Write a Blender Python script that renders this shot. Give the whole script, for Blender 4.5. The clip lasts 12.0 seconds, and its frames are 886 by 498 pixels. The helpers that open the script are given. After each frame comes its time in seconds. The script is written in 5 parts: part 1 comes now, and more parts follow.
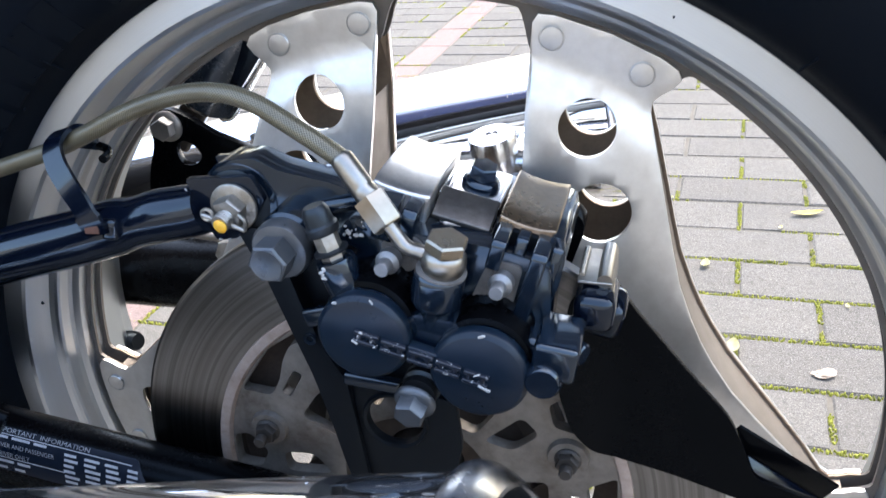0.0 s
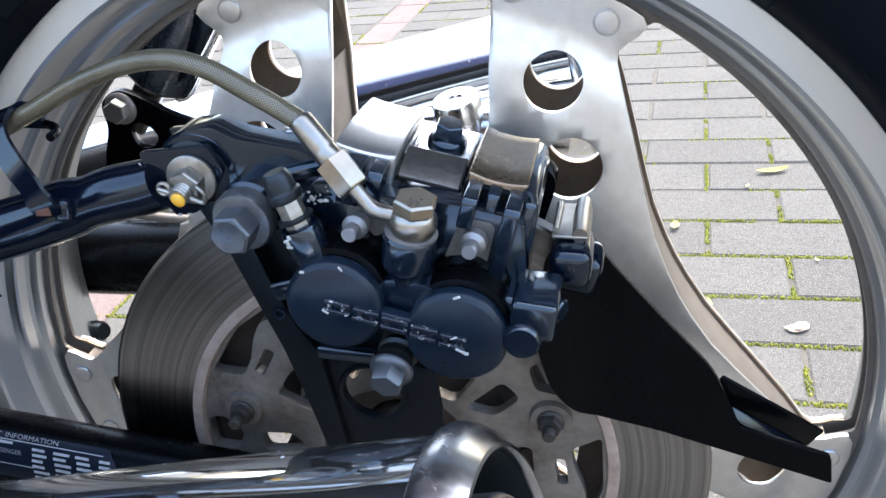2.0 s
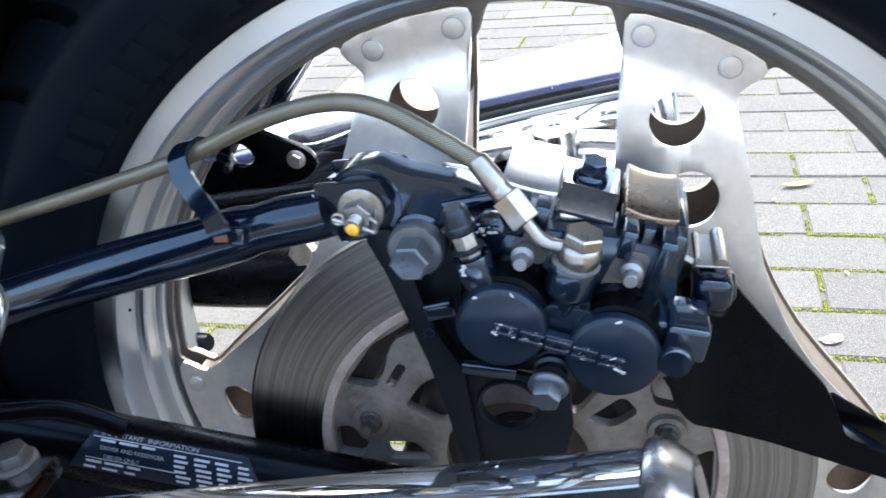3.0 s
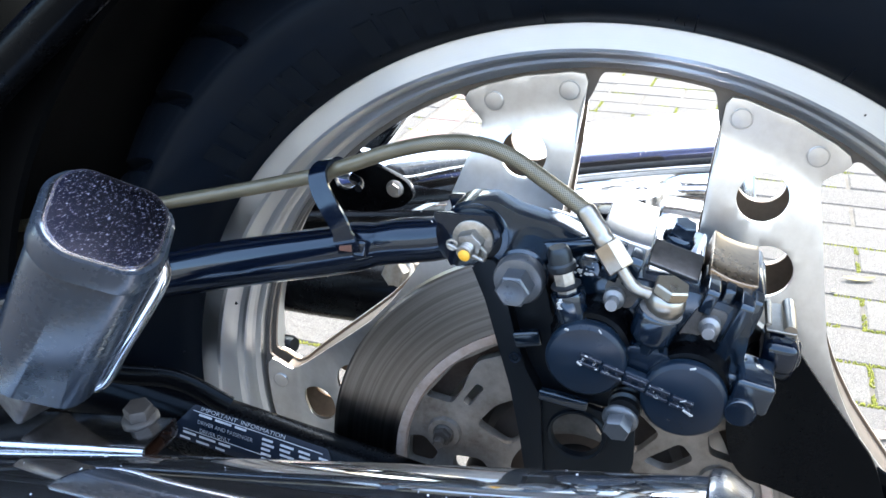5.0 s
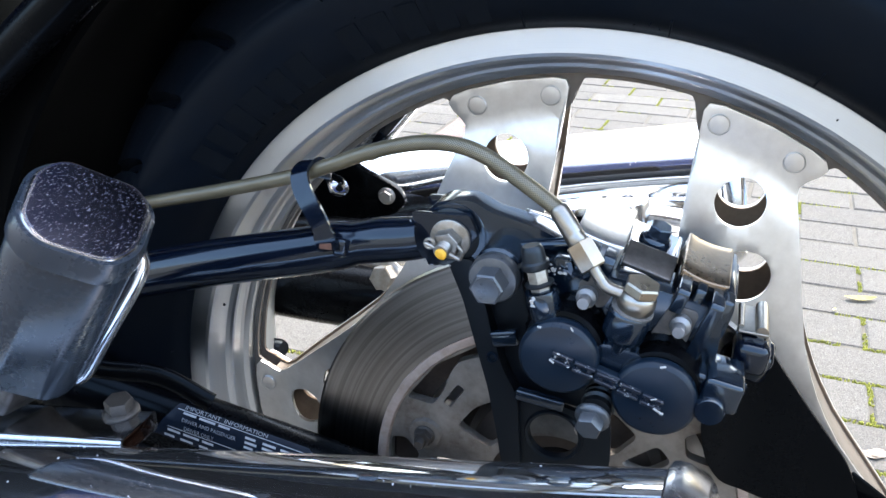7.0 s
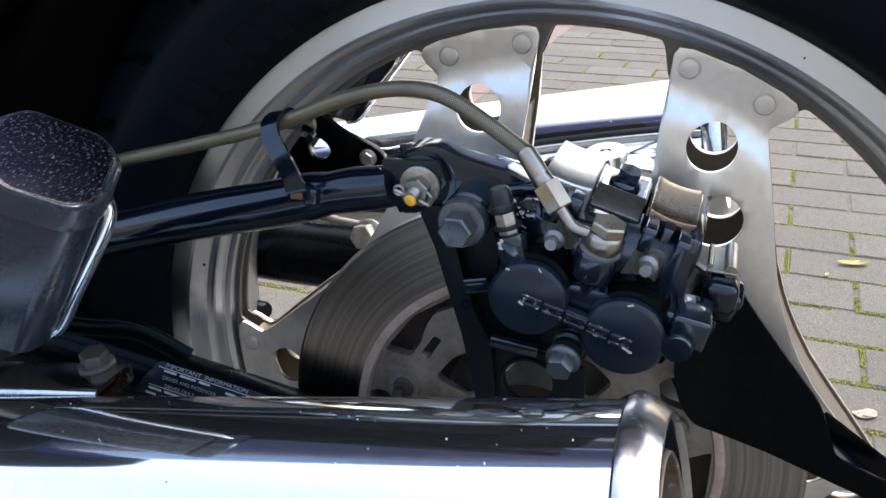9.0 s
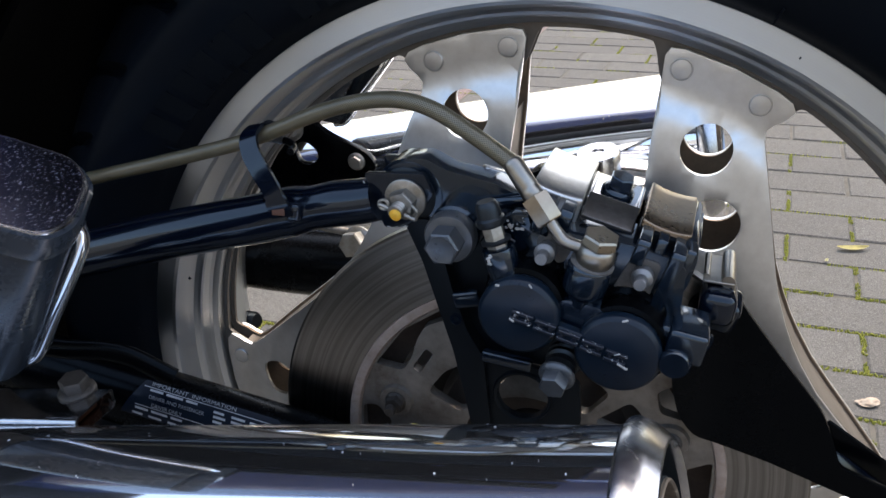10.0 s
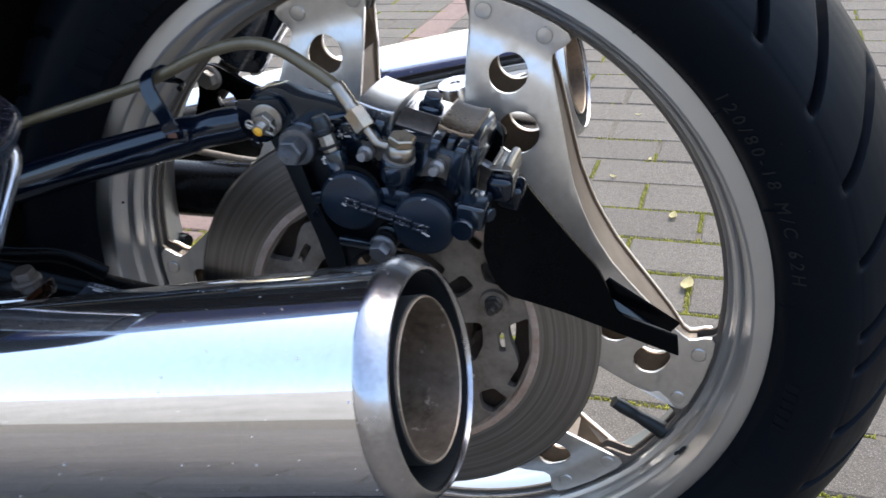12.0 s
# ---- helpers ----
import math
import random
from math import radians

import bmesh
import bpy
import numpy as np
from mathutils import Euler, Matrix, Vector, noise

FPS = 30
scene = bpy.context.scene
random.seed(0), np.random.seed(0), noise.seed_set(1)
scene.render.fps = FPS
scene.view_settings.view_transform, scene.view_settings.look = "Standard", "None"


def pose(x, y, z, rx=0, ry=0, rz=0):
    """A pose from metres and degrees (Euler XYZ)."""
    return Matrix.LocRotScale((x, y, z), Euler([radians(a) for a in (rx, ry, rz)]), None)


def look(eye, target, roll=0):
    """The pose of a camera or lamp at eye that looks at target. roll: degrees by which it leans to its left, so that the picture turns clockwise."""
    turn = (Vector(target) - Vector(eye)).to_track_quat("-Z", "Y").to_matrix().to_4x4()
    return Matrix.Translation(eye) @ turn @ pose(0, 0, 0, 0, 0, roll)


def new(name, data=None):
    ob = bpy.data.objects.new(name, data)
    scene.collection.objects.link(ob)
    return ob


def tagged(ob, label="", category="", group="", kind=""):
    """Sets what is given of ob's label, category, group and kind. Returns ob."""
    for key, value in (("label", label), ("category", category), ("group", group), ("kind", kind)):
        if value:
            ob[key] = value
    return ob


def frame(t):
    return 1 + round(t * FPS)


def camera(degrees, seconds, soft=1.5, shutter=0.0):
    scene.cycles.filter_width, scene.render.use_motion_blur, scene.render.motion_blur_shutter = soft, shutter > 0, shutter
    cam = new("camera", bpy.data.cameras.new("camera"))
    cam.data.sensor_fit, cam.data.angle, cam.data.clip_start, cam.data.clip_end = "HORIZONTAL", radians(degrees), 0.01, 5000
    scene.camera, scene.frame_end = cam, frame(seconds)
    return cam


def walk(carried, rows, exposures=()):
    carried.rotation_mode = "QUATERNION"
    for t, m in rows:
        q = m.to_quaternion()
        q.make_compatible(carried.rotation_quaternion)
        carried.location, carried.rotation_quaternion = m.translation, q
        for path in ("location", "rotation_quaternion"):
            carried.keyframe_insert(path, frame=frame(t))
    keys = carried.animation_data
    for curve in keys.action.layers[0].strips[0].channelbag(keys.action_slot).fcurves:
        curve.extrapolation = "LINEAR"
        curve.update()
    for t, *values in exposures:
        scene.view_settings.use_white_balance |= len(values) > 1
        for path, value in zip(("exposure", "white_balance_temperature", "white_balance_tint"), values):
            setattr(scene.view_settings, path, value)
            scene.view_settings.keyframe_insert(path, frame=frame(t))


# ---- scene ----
cam = camera(53.64, 12.0, 1.5, 0.3)
PATH = [
    (0, (0.1158, -0.3597, 0.6447), (-0.0149, 0.0670, 0.4194), -5.60),
    (0.5, (0.1127, -0.3627, 0.6298), (-0.0153, 0.0639, 0.4025), -6.48),
    (1, (0.1083, -0.3590, 0.6332), (-0.0161, 0.0668, 0.4023), -7.00),
    (1.5, (0.1094, -0.3520, 0.6324), (-0.0103, 0.0729, 0.3978), -7.57),
    (2, (0.1133, -0.3539, 0.6342), (-0.0008, 0.0712, 0.3970), -7.80),
    (2.5, (0.0972, -0.3667, 0.6579), (-0.0133, 0.0599, 0.4218), -7.73),
    (3, (0.0615, -0.3864, 0.6627), (-0.0504, 0.0403, 0.4274), -7.20),
    (3.5, (0.0368, -0.4039, 0.6639), (-0.0788, 0.0230, 0.4306), -5.91),
    (5.5, (0.0558, -0.4365, 0.6793), (-0.0870, -0.0023, 0.4766), -0.07),
    (6, (0.0601, -0.4378, 0.6788), (-0.0831, -0.0021, 0.4798), -0.23),
    (6.5, (0.0593, -0.4363, 0.6715), (-0.0856, -0.0013, 0.4720), -0.21),
    (7, (0.0655, -0.4370, 0.6711), (-0.0802, -0.0025, 0.4711), -0.33),
    (9, (0.0806, -0.4397, 0.6570), (-0.0642, -0.0096, 0.4473), -1.39),
    (9.5, (0.0889, -0.4303, 0.6589), (-0.0548, -0.0016, 0.4454), -2.21),
    (10, (0.0806, -0.4222, 0.6620), (-0.0631, 0.0052, 0.4461), -2.77),
    (10.5, (0.1061, -0.3999, 0.6476), (-0.0358, 0.0264, 0.4282), -4.07),
    (11, (0.1821, -0.4085, 0.6291), (0.0475, 0.0170, 0.4037), -5.51),
    (11.5, (0.2048, -0.4631, 0.6455), (0.0713, -0.0406, 0.4137), -5.87),
    (12, (0.1925, -0.5170, 0.6807), (0.0540, -0.0988, 0.4442), -5.39),
]
EXPOSURES = [(0.0, 2.94, 6450, 10), (1.0, 2.90, 6350, 9), (2.0, 2.94, 6350, 9), (2.5, 3.23, 6300, 8), (3.5, 3.20, 6150, 6), (5.5, 3.42, 6350, 6), (6.5, 3.35, 6350, 7), (7.0, 3.10, 6400, 7),
             (9.0, 2.31, 6800, 10), (9.5, 2.01, 6900, 10), (10.0, 1.94, 6800, 10), (10.5, 2.06, 6850, 10), (11.0, 1.98, 6850, 10), (12.0, 2.11, 6600, 10)]
walk(cam, [(t, look(eye, target, roll)) for t, eye, target, roll in PATH], EXPOSURES)

# ---- daylight: high sun from behind the wheel, clear blue sky ----
SUN_EL, SUN_AZ = 58.0, 20.0
world = bpy.data.worlds.new("sky")
scene.world = world
world.use_nodes = True
wn = world.node_tree.nodes
wl = world.node_tree.links
sky = wn.new("ShaderNodeTexSky")
sky.sky_type = "NISHITA"
sky.sun_disc = False
sky.sun_elevation = radians(SUN_EL)
sky.sun_rotation = radians(SUN_AZ)
sky.dust_density = 4.0
sky.air_density = 1.2
wl.new(sky.outputs[0], wn["Background"].inputs[0])
wn["Background"].inputs[1].default_value = 0.15
sun_data = bpy.data.lights.new("sun", "SUN")
sun_data.energy = 0.4
sun_data.angle = radians(16.0)
sun_data.color = (1.0, 0.95, 0.87)
sun = new("sun", sun_data)
sun_dir = Vector((math.sin(radians(SUN_AZ)) * math.cos(radians(SUN_EL)), math.cos(radians(SUN_AZ)) * math.cos(radians(SUN_EL)), math.sin(radians(SUN_EL))))
sun.matrix_world = Matrix.Translation(sun_dir * 6) @ sun_dir.to_track_quat("Z", "Y").to_matrix().to_4x4()


# ---- materials ----
def tree(name):
    m = bpy.data.materials.new(name)
    m.use_nodes = True
    return m, m.node_tree.nodes, m.node_tree.links, m.node_tree.nodes["Principled BSDF"]


def noise_tex(n, l, co, scale, detail=4.0, rough=0.6):
    t = n.new("ShaderNodeTexNoise")
    t.inputs["Scale"].default_value = scale
    t.inputs["Detail"].default_value = detail
    t.inputs["Roughness"].default_value = rough
    l.new(co, t.inputs["Vector"])
    return t.outputs["Fac"]


def ramp(n, l, fac, a, b, lo=0.0, hi=1.0):
    r = n.new("ShaderNodeMapRange")
    r.inputs["From Min"].default_value = a
    r.inputs["From Max"].default_value = b
    r.inputs["To Min"].default_value = lo
    r.inputs["To Max"].default_value = hi
    l.new(fac, r.inputs["Value"])
    return r.outputs["Result"]


def mix(n, l, fac, a, b):
    m = n.new("ShaderNodeMix")
    m.data_type = "RGBA"
    for k, v in ((0, fac), (6, a), (7, b)):
        if isinstance(v, (int, float)):
            m.inputs[k].default_value = v
        elif isinstance(v, tuple):
            m.inputs[k].default_value = (*v, 1.0)
        else:
            l.new(v, m.inputs[k])
    return m.outputs[2]


def math_node(n, l, op, a, b=0.0):
    m = n.new("ShaderNodeMath")
    m.operation = op
    for k, v in ((0, a), (1, b)):
        if isinstance(v, (int, float)):
            m.inputs[k].default_value = v
        else:
            l.new(v, m.inputs[k])
    return m.outputs[0]


def bump(n, l, p, height, strength, dist):
    b = n.new("ShaderNodeBump")
    b.inputs["Strength"].default_value = strength
    b.inputs["Distance"].default_value = dist
    l.new(height, b.inputs["Height"])
    l.new(b.outputs[0], p.inputs["Normal"])
    return b


def surface(name, color, rough, metal=0.0, second=None, large=18.0, fine=400.0, rvar=0.12, bump_mm=0.05, chips=None, chip_at=0.68, chip_scale=120.0, coat=0.0, spec=0.5, stretch=None):
    """Paint, metal, rubber: colour drifting between two tones, uneven gloss, fine relief, optional chipped spots."""
    m, n, l, p = tree(name)
    co = n.new("ShaderNodeTexCoord").outputs["Object"]
    if stretch:
        mp = n.new("ShaderNodeMapping")
        mp.inputs["Scale"].default_value = stretch
        l.new(co, mp.inputs["Vector"])
        co = mp.outputs[0]
    big, small = noise_tex(n, l, co, large, 5.0), noise_tex(n, l, co, fine, 3.0)
    second = second or tuple(c * 0.7 for c in color)
    col = mix(n, l, ramp(n, l, big, 0.35, 0.68), color, second)
    col = mix(n, l, ramp(n, l, small, 0.3, 0.75, 0.0, 0.35), col, tuple(min(1, c * 1.35 + min(0.004, c * 0.2)) for c in color))
    r = math_node(n, l, "ADD", ramp(n, l, big, 0.3, 0.7, rough - rvar, rough + rvar), ramp(n, l, small, 0.3, 0.7, -rvar * 0.4, rvar * 0.4))
    metal_out = None
    if chips:
        c = noise_tex(n, l, co, chip_scale, 6.0, 0.7)
        f = ramp(n, l, c, chip_at, chip_at + 0.02)
        col = mix(n, l, f, col, chips)
        r = math_node(n, l, "ADD", r, math_node(n, l, "MULTIPLY", f, 0.15))
    l.new(col, p.inputs["Base Color"])
    l.new(r, p.inputs["Roughness"])
    p.inputs["Metallic"].default_value = metal
    if chips and metal > 0.5:
        l.new(ramp(n, l, f, 0.0, 1.0, metal, metal * 0.2), p.inputs["Metallic"])
    p.inputs["Specular IOR Level"].default_value = spec
    p.inputs["Coat Weight"].default_value = coat
    p.inputs["Coat Roughness"].default_value = 0.08
    # blue of the reflected sky, tinted into the gloss of near-black surfaces
    if max(color) < 0.013:
        p.inputs["Specular Tint"].default_value = (0.72, 0.88, 1.0, 1.0)
    if bump_mm:
        bump(n, l, p, math_node(n, l, "ADD", small, math_node(n, l, "MULTIPLY", big, 1.5)), 0.5, bump_mm / 1000)
    return m


def turned(name, color, second, rough, metal, centre, rings, ring_bump, coarse=30.0, dirt=None, brushed=0.6, lay=0.25):
    """Metal turned on a lathe or worn by pads: fine rings about the axle."""
    m, n, l, p = tree(name)
    co = n.new("ShaderNodeTexCoord").outputs["Object"]
    sx = n.new("ShaderNodeSeparateXYZ")
    l.new(co, sx.inputs[0])
    dx, dz = sx.outputs[0], math_node(n, l, "SUBTRACT", sx.outputs[2], centre)
    rad = math_node(n, l, "SQRT", math_node(n, l, "ADD", math_node(n, l, "MULTIPLY", dx, dx), math_node(n, l, "MULTIPLY", dz, dz)))
    t = n.new("ShaderNodeTexNoise")
    t.noise_dimensions = "1D"
    t.inputs["Scale"].default_value = rings
    t.inputs["Detail"].default_value = 8.0
    t.inputs["Roughness"].default_value = 0.72
    l.new(rad, t.inputs["W"])
    big = noise_tex(n, l, co, coarse, 6.0, 0.65)
    small = noise_tex(n, l, co, 500.0, 3.0)
    col = mix(n, l, ramp(n, l, t.outputs["Fac"], 0.35, 0.65), color, second)
    col = mix(n, l, ramp(n, l, big, 0.45, 0.75, 0.0, 0.5), col, dirt or second)
    l.new(col, p.inputs["Base Color"])
    l.new(math_node(n, l, "ADD", ramp(n, l, big, 0.3, 0.7, rough - 0.03, rough + 0.06), ramp(n, l, small, 0.3, 0.7, -0.004, 0.004)), p.inputs["Roughness"])
    p.inputs["Metallic"].default_value = metal
    p.inputs["Anisotropic"].default_value = brushed
    p.inputs["Anisotropic Rotation"].default_value = lay
    tan = n.new("ShaderNodeTangent")
    tan.direction_type = "RADIAL"
    tan.axis = "Y"
    l.new(tan.outputs[0], p.inputs["Tangent"])
    if ring_bump:
        bump(n, l, p, t.outputs["Fac"], 0.6, ring_bump / 1000)
    return m


AXLE = 0.362
alu = turned("polished_rim", (0.56, 0.60, 0.64), (0.54, 0.58, 0.62), 0.32, 1.0, AXLE, 900.0, 0.0, 8.0, (0.57, 0.60, 0.63), 0.65)
plate_alu = surface("satin_spoke_plate", (0.64, 0.645, 0.64), 0.35, 1.0, (0.58, 0.57, 0.55), 9.0, 160.0, 0.03, 0.0, chips=(0.2, 0.14, 0.08), chip_at=0.80, chip_scale=210.0)
inner_alu = surface("brown_grey_spoke_wall", (0.17, 0.148, 0.125), 0.55, 0.5, (0.12, 0.097, 0.077), 25.0, 300.0, 0.1, 0.1)
disc_steel = turned("worn_disc", (0.34, 0.333, 0.325), (0.20, 0.195, 0.19), 0.30, 1.0, AXLE, 330.0, 0.0016, 16.0, (0.20, 0.18, 0.165), 0.7)
carrier_mat = surface("dirty_cast_alloy", (0.25, 0.23, 0.205), 0.46, 0.6, (0.11, 0.088, 0.068), 40.0, 350.0, 0.1, 0.15)
rust_ring = surface("rusty_edge", (0.40, 0.32, 0.27), 0.6, 0.4, (0.25, 0.175, 0.13), 60.0, 500.0, 0.1, 0.15)
rubber = surface("tyre_rubber", (0.0026, 0.0040, 0.0068), 0.48, 0.0, (0.0042, 0.0048, 0.0064), 22.0, 900.0, 0.1, 0.08, chips=(0.10, 0.09, 0.08), chip_at=0.8, chip_scale=180.0, spec=0.09)
black_paint = surface("blue_black_caliper_paint", (0.0024, 0.0056, 0.0115), 0.16, 0.0, (0.0038, 0.0072, 0.0130), 40.0, 600.0, 0.06, 0.012, chips=(0.42, 0.40, 0.37), chip_at=0.745, chip_scale=95.0, spec=0.6, coat=0.4)
cover_paint = surface("satin_cover_paint", (0.0034, 0.0086, 0.0165), 0.32, 0.0, (0.0042, 0.0098, 0.0180), 60.0, 700.0, 0.05, 0.03, chips=(0.55, 0.53, 0.5), chip_at=0.79, chip_scale=130.0, spec=0.3)
gloss_black = surface("gloss_black_enamel", (0.0016, 0.003, 0.0075), 0.14, 0.0, (0.0022, 0.004, 0.009), 30.0, 500.0, 0.05, 0.02, spec=0.4, coat=0.3, chips=(0.22, 0.2, 0.19), chip_at=0.8, chip_scale=150.0)
matt_black = surface("matt_black_plastic", (0.0010, 0.0011, 0.0015), 0.26, 0.0, (0.002, 0.002, 0.0024), 14.0, 500.0, 0.06, 0.02, spec=0.08)
cast_grey = surface("bare_cast_metal", (0.48, 0.47, 0.46), 0.36, 1.0, (0.2, 0.18, 0.16), 60.0, 350.0, 0.1, 0.3)
# bridge metal with its brown reflection put into the base colour
saddle_mat = surface("brown_reflection_bridge", (0.27, 0.20, 0.135), 0.30, 1.0, (0.18, 0.13, 0.09), 45.0, 420.0, 0.06, 0.06)
bridge_mat = surface("worn_satin_bridge", (0.66, 0.64, 0.61), 0.34, 1.0, (0.56, 0.54, 0.51), 35.0, 420.0, 0.06, 0.09)
grime = surface("grey_brake_dust", (0.13, 0.118, 0.106), 0.75, 0.0, (0.05, 0.046, 0.043), 80.0, 600.0, 0.08, 0.3)
zinc = surface("zinc_plated_steel", (0.36, 0.345, 0.315), 0.38, 0.9, (0.2, 0.17, 0.13), 90.0, 500.0, 0.1, 0.1)
dark_zinc = surface("dull_zinc_bolt", (0.19, 0.19, 0.19), 0.42, 0.7, (0.28, 0.27, 0.26), 90.0, 500.0, 0.1, 0.12)
nickel = surface("satin_nickel_fitting", (0.33, 0.305, 0.265), 0.34, 1.0, (0.26, 0.235, 0.20), 70.0, 300.0, 0.05, 0.0)
chrome = surface("chrome", (0.83, 0.845, 0.88), 0.05, 0.995, (0.79, 0.805, 0.84), 9.0, 260.0, 0.02, 0.003, chips=(0.42, 0.42, 0.44), chip_at=0.70, chip_scale=330.0)
chrome_face = chrome.node_tree.nodes["Principled BSDF"]
chrome_face.inputs["Coat Weight"].default_value = 0.6
chrome_face.inputs["Coat Roughness"].default_value = 0.42
worn_chrome = surface("weathered_chrome", (0.52, 0.52, 0.54), 0.2, 1.0, (0.40, 0.39, 0.385), 35.0, 420.0, 0.09, 0.012, chips=(0.2, 0.17, 0.14), chip_at=0.74, chip_scale=160.0)
pipe_mat = surface("sooty_exhaust_pipe", (0.30, 0.255, 0.21), 0.46, 0.8, (0.10, 0.078, 0.060), 34.0, 260.0, 0.12, 0.2, chips=(0.34, 0.29, 0.23), chip_at=0.62, chip_scale=120.0)
gap_black = surface("near_black_gap", (0.0025, 0.0025, 0.0025), 0.9, 0.0, (0.005, 0.0045, 0.004), 60.0, 700.0, 0.05, 0.4)
rust = surface("rusty_steel", (0.12, 0.055, 0.035), 0.75, 0.2, (0.09, 0.04, 0.025), 90.0, 500.0, 0.08, 0.3)
yellow_paint = surface("orange_paint_dab", (0.75, 0.36, 0.02), 0.4, 0.0, (0.7, 0.42, 0.05), 200.0, 900.0, 0.05, 0.1)
white_chip = surface("flaked_white_paint", (0.40, 0.39, 0.37), 0.6, 0.0, (0.30, 0.29, 0.27), 300.0, 900.0, 0.05, 0.2)
peg_rubber = surface("peg_rubber", (0.013, 0.018, 0.026), 0.27, 0.0, (0.016, 0.022, 0.031), 30.0, 400.0, 0.03, 0.006)
collar_mat = surface("grey_blue_collar", (0.020, 0.026, 0.036), 0.28, 0.0, (0.016, 0.021, 0.028), 30.0, 400.0, 0.04, 0.01)
sticker_blue = surface("dark_blue_sticker", (0.004, 0.007, 0.014), 0.3, 0.0, (0.006, 0.010, 0.018), 40.0, 600.0, 0.06, 0.02, spec=0.15)
sticker_white = surface("sticker_print", (0.36, 0.38, 0.40), 0.5, 0.0, (0.24, 0.25, 0.27), 200.0, 900.0, 0.05, 0.0)
valve_rubber = surface("valve_rubber", (0.006, 0.006, 0.007), 0.42, 0.0, (0.010, 0.010, 0.010), 90.0, 700.0, 0.08, 0.05)
leaf_mat = surface("yellowed_leaf", (0.42, 0.36, 0.09), 0.5, 0.0, (0.24, 0.21, 0.05), 90.0, 600.0, 0.08, 0.2)
petal_mat = surface("pale_dry_petal", (0.52, 0.49, 0.27), 0.6, 0.0, (0.42, 0.37, 0.2), 120.0, 700.0, 0.08, 0.2)
shell_mat = surface("white_seed_husk", (0.30, 0.25, 0.19), 0.6, 0.0, (0.20, 0.12, 0.065), 140.0, 700.0, 0.08, 0.3)
moss_mat = surface("joint_moss", (0.23, 0.235, 0.026), 0.9, 0.0, (0.075, 0.085, 0.014), 90.0, 800.0, 0.05, 0.8)


def paver_material(name, base, second):
    m, n, l, p = tree(name)
    co = n.new("ShaderNodeTexCoord").outputs["Object"]
    info = n.new("ShaderNodeObjectInfo")
    geo = n.new("ShaderNodeNewGeometry")
    rnd = math_node(n, l, "FRACT", math_node(n, l, "ADD", info.outputs["Random"], geo.outputs["Random Per Island"]))
    off = n.new("ShaderNodeVectorMath")
    off.operation = "ADD"
    cmb = n.new("ShaderNodeCombineXYZ")
    l.new(math_node(n, l, "MULTIPLY", rnd, 9.0), cmb.inputs[0])
    l.new(co, off.inputs[0])
    l.new(cmb.outputs[0], off.inputs[1])
    v = off.outputs[0]
    big, mid, grit = noise_tex(n, l, v, 14.0, 5.0), noise_tex(n, l, v, 110.0, 5.0, 0.75), noise_tex(n, l, v, 480.0, 4.0, 0.75)
    col = mix(n, l, rnd, base, second)
    col = mix(n, l, ramp(n, l, big, 0.4, 0.75, 0.0, 0.55), col, tuple(c * 0.72 for c in base))
    col = mix(n, l, ramp(n, l, mid, 0.48, 0.70, 0.0, 0.65), col, tuple(c * 0.55 for c in second))
    col = mix(n, l, ramp(n, l, grit, 0.54, 0.63, 0.0, 0.7), col, tuple(min(0.75, c * 1.9) for c in base))
    col = mix(n, l, ramp(n, l, grit, 0.45, 0.37, 0.0, 0.65), col, tuple(c * 0.4 for c in base))
    l.new(col, p.inputs["Base Color"])
    p.inputs["Roughness"].default_value = 0.85
    p.inputs["Specular IOR Level"].default_value = 0.12
    bump(n, l, p, math_node(n, l, "ADD", grit, mid), 1.0, 0.0016)
    return m


paver_grey = paver_material("grey_concrete_paver", (0.122, 0.116, 0.105), (0.094, 0.089, 0.081))
paver_red = paver_material("faded_red_paver", (0.185, 0.142, 0.130), (0.160, 0.120, 0.110))
joint_dirt = surface("joint_sand", (0.085, 0.077, 0.062), 0.95, 0.0, (0.05, 0.046, 0.034), 30.0, 700.0, 0.03, 1.0)


def hose_material():
    """Clear-sleeved braided steel: crossing strands along the arc length stored in the UV map."""
    m, n, l, p = tree("braided_hose")
    uv = n.new("ShaderNodeUVMap")
    uv.uv_map = "along"
    sx = n.new("ShaderNodeSeparateXYZ")
    l.new(uv.outputs[0], sx.inputs[0])
    waves = []
    for sgn in (1, -1):
        a = math_node(n, l, "ADD", math_node(n, l, "MULTIPLY", sx.outputs[0], 5000.0), math_node(n, l, "MULTIPLY", sx.outputs[1], sgn * 125.66))
        waves.append(math_node(n, l, "SINE", a))
    w = math_node(n, l, "MAXIMUM", waves[0], waves[1])
    co = n.new("ShaderNodeTexCoord").outputs["Object"]
    big = noise_tex(n, l, co, 45.0, 4.0)
    col = mix(n, l, ramp(n, l, w, 0.0, 0.9), (0.050, 0.043, 0.026), (0.20, 0.178, 0.128))
    col = mix(n, l, ramp(n, l, big, 0.45, 0.7, 0.0, 0.7), col, (0.085, 0.073, 0.046))
    l.new(col, p.inputs["Base Color"])
    p.inputs["Metallic"].default_value = 0.35
    p.inputs["Roughness"].default_value = 0.38
    p.inputs["Coat Weight"].default_value = 0.7
    p.inputs["Coat Roughness"].default_value = 0.18
    p.inputs["Coat Tint"].default_value = (0.95, 0.88, 0.72, 1)
    bump(n, l, p, w, 0.4, 0.0003)
    return m


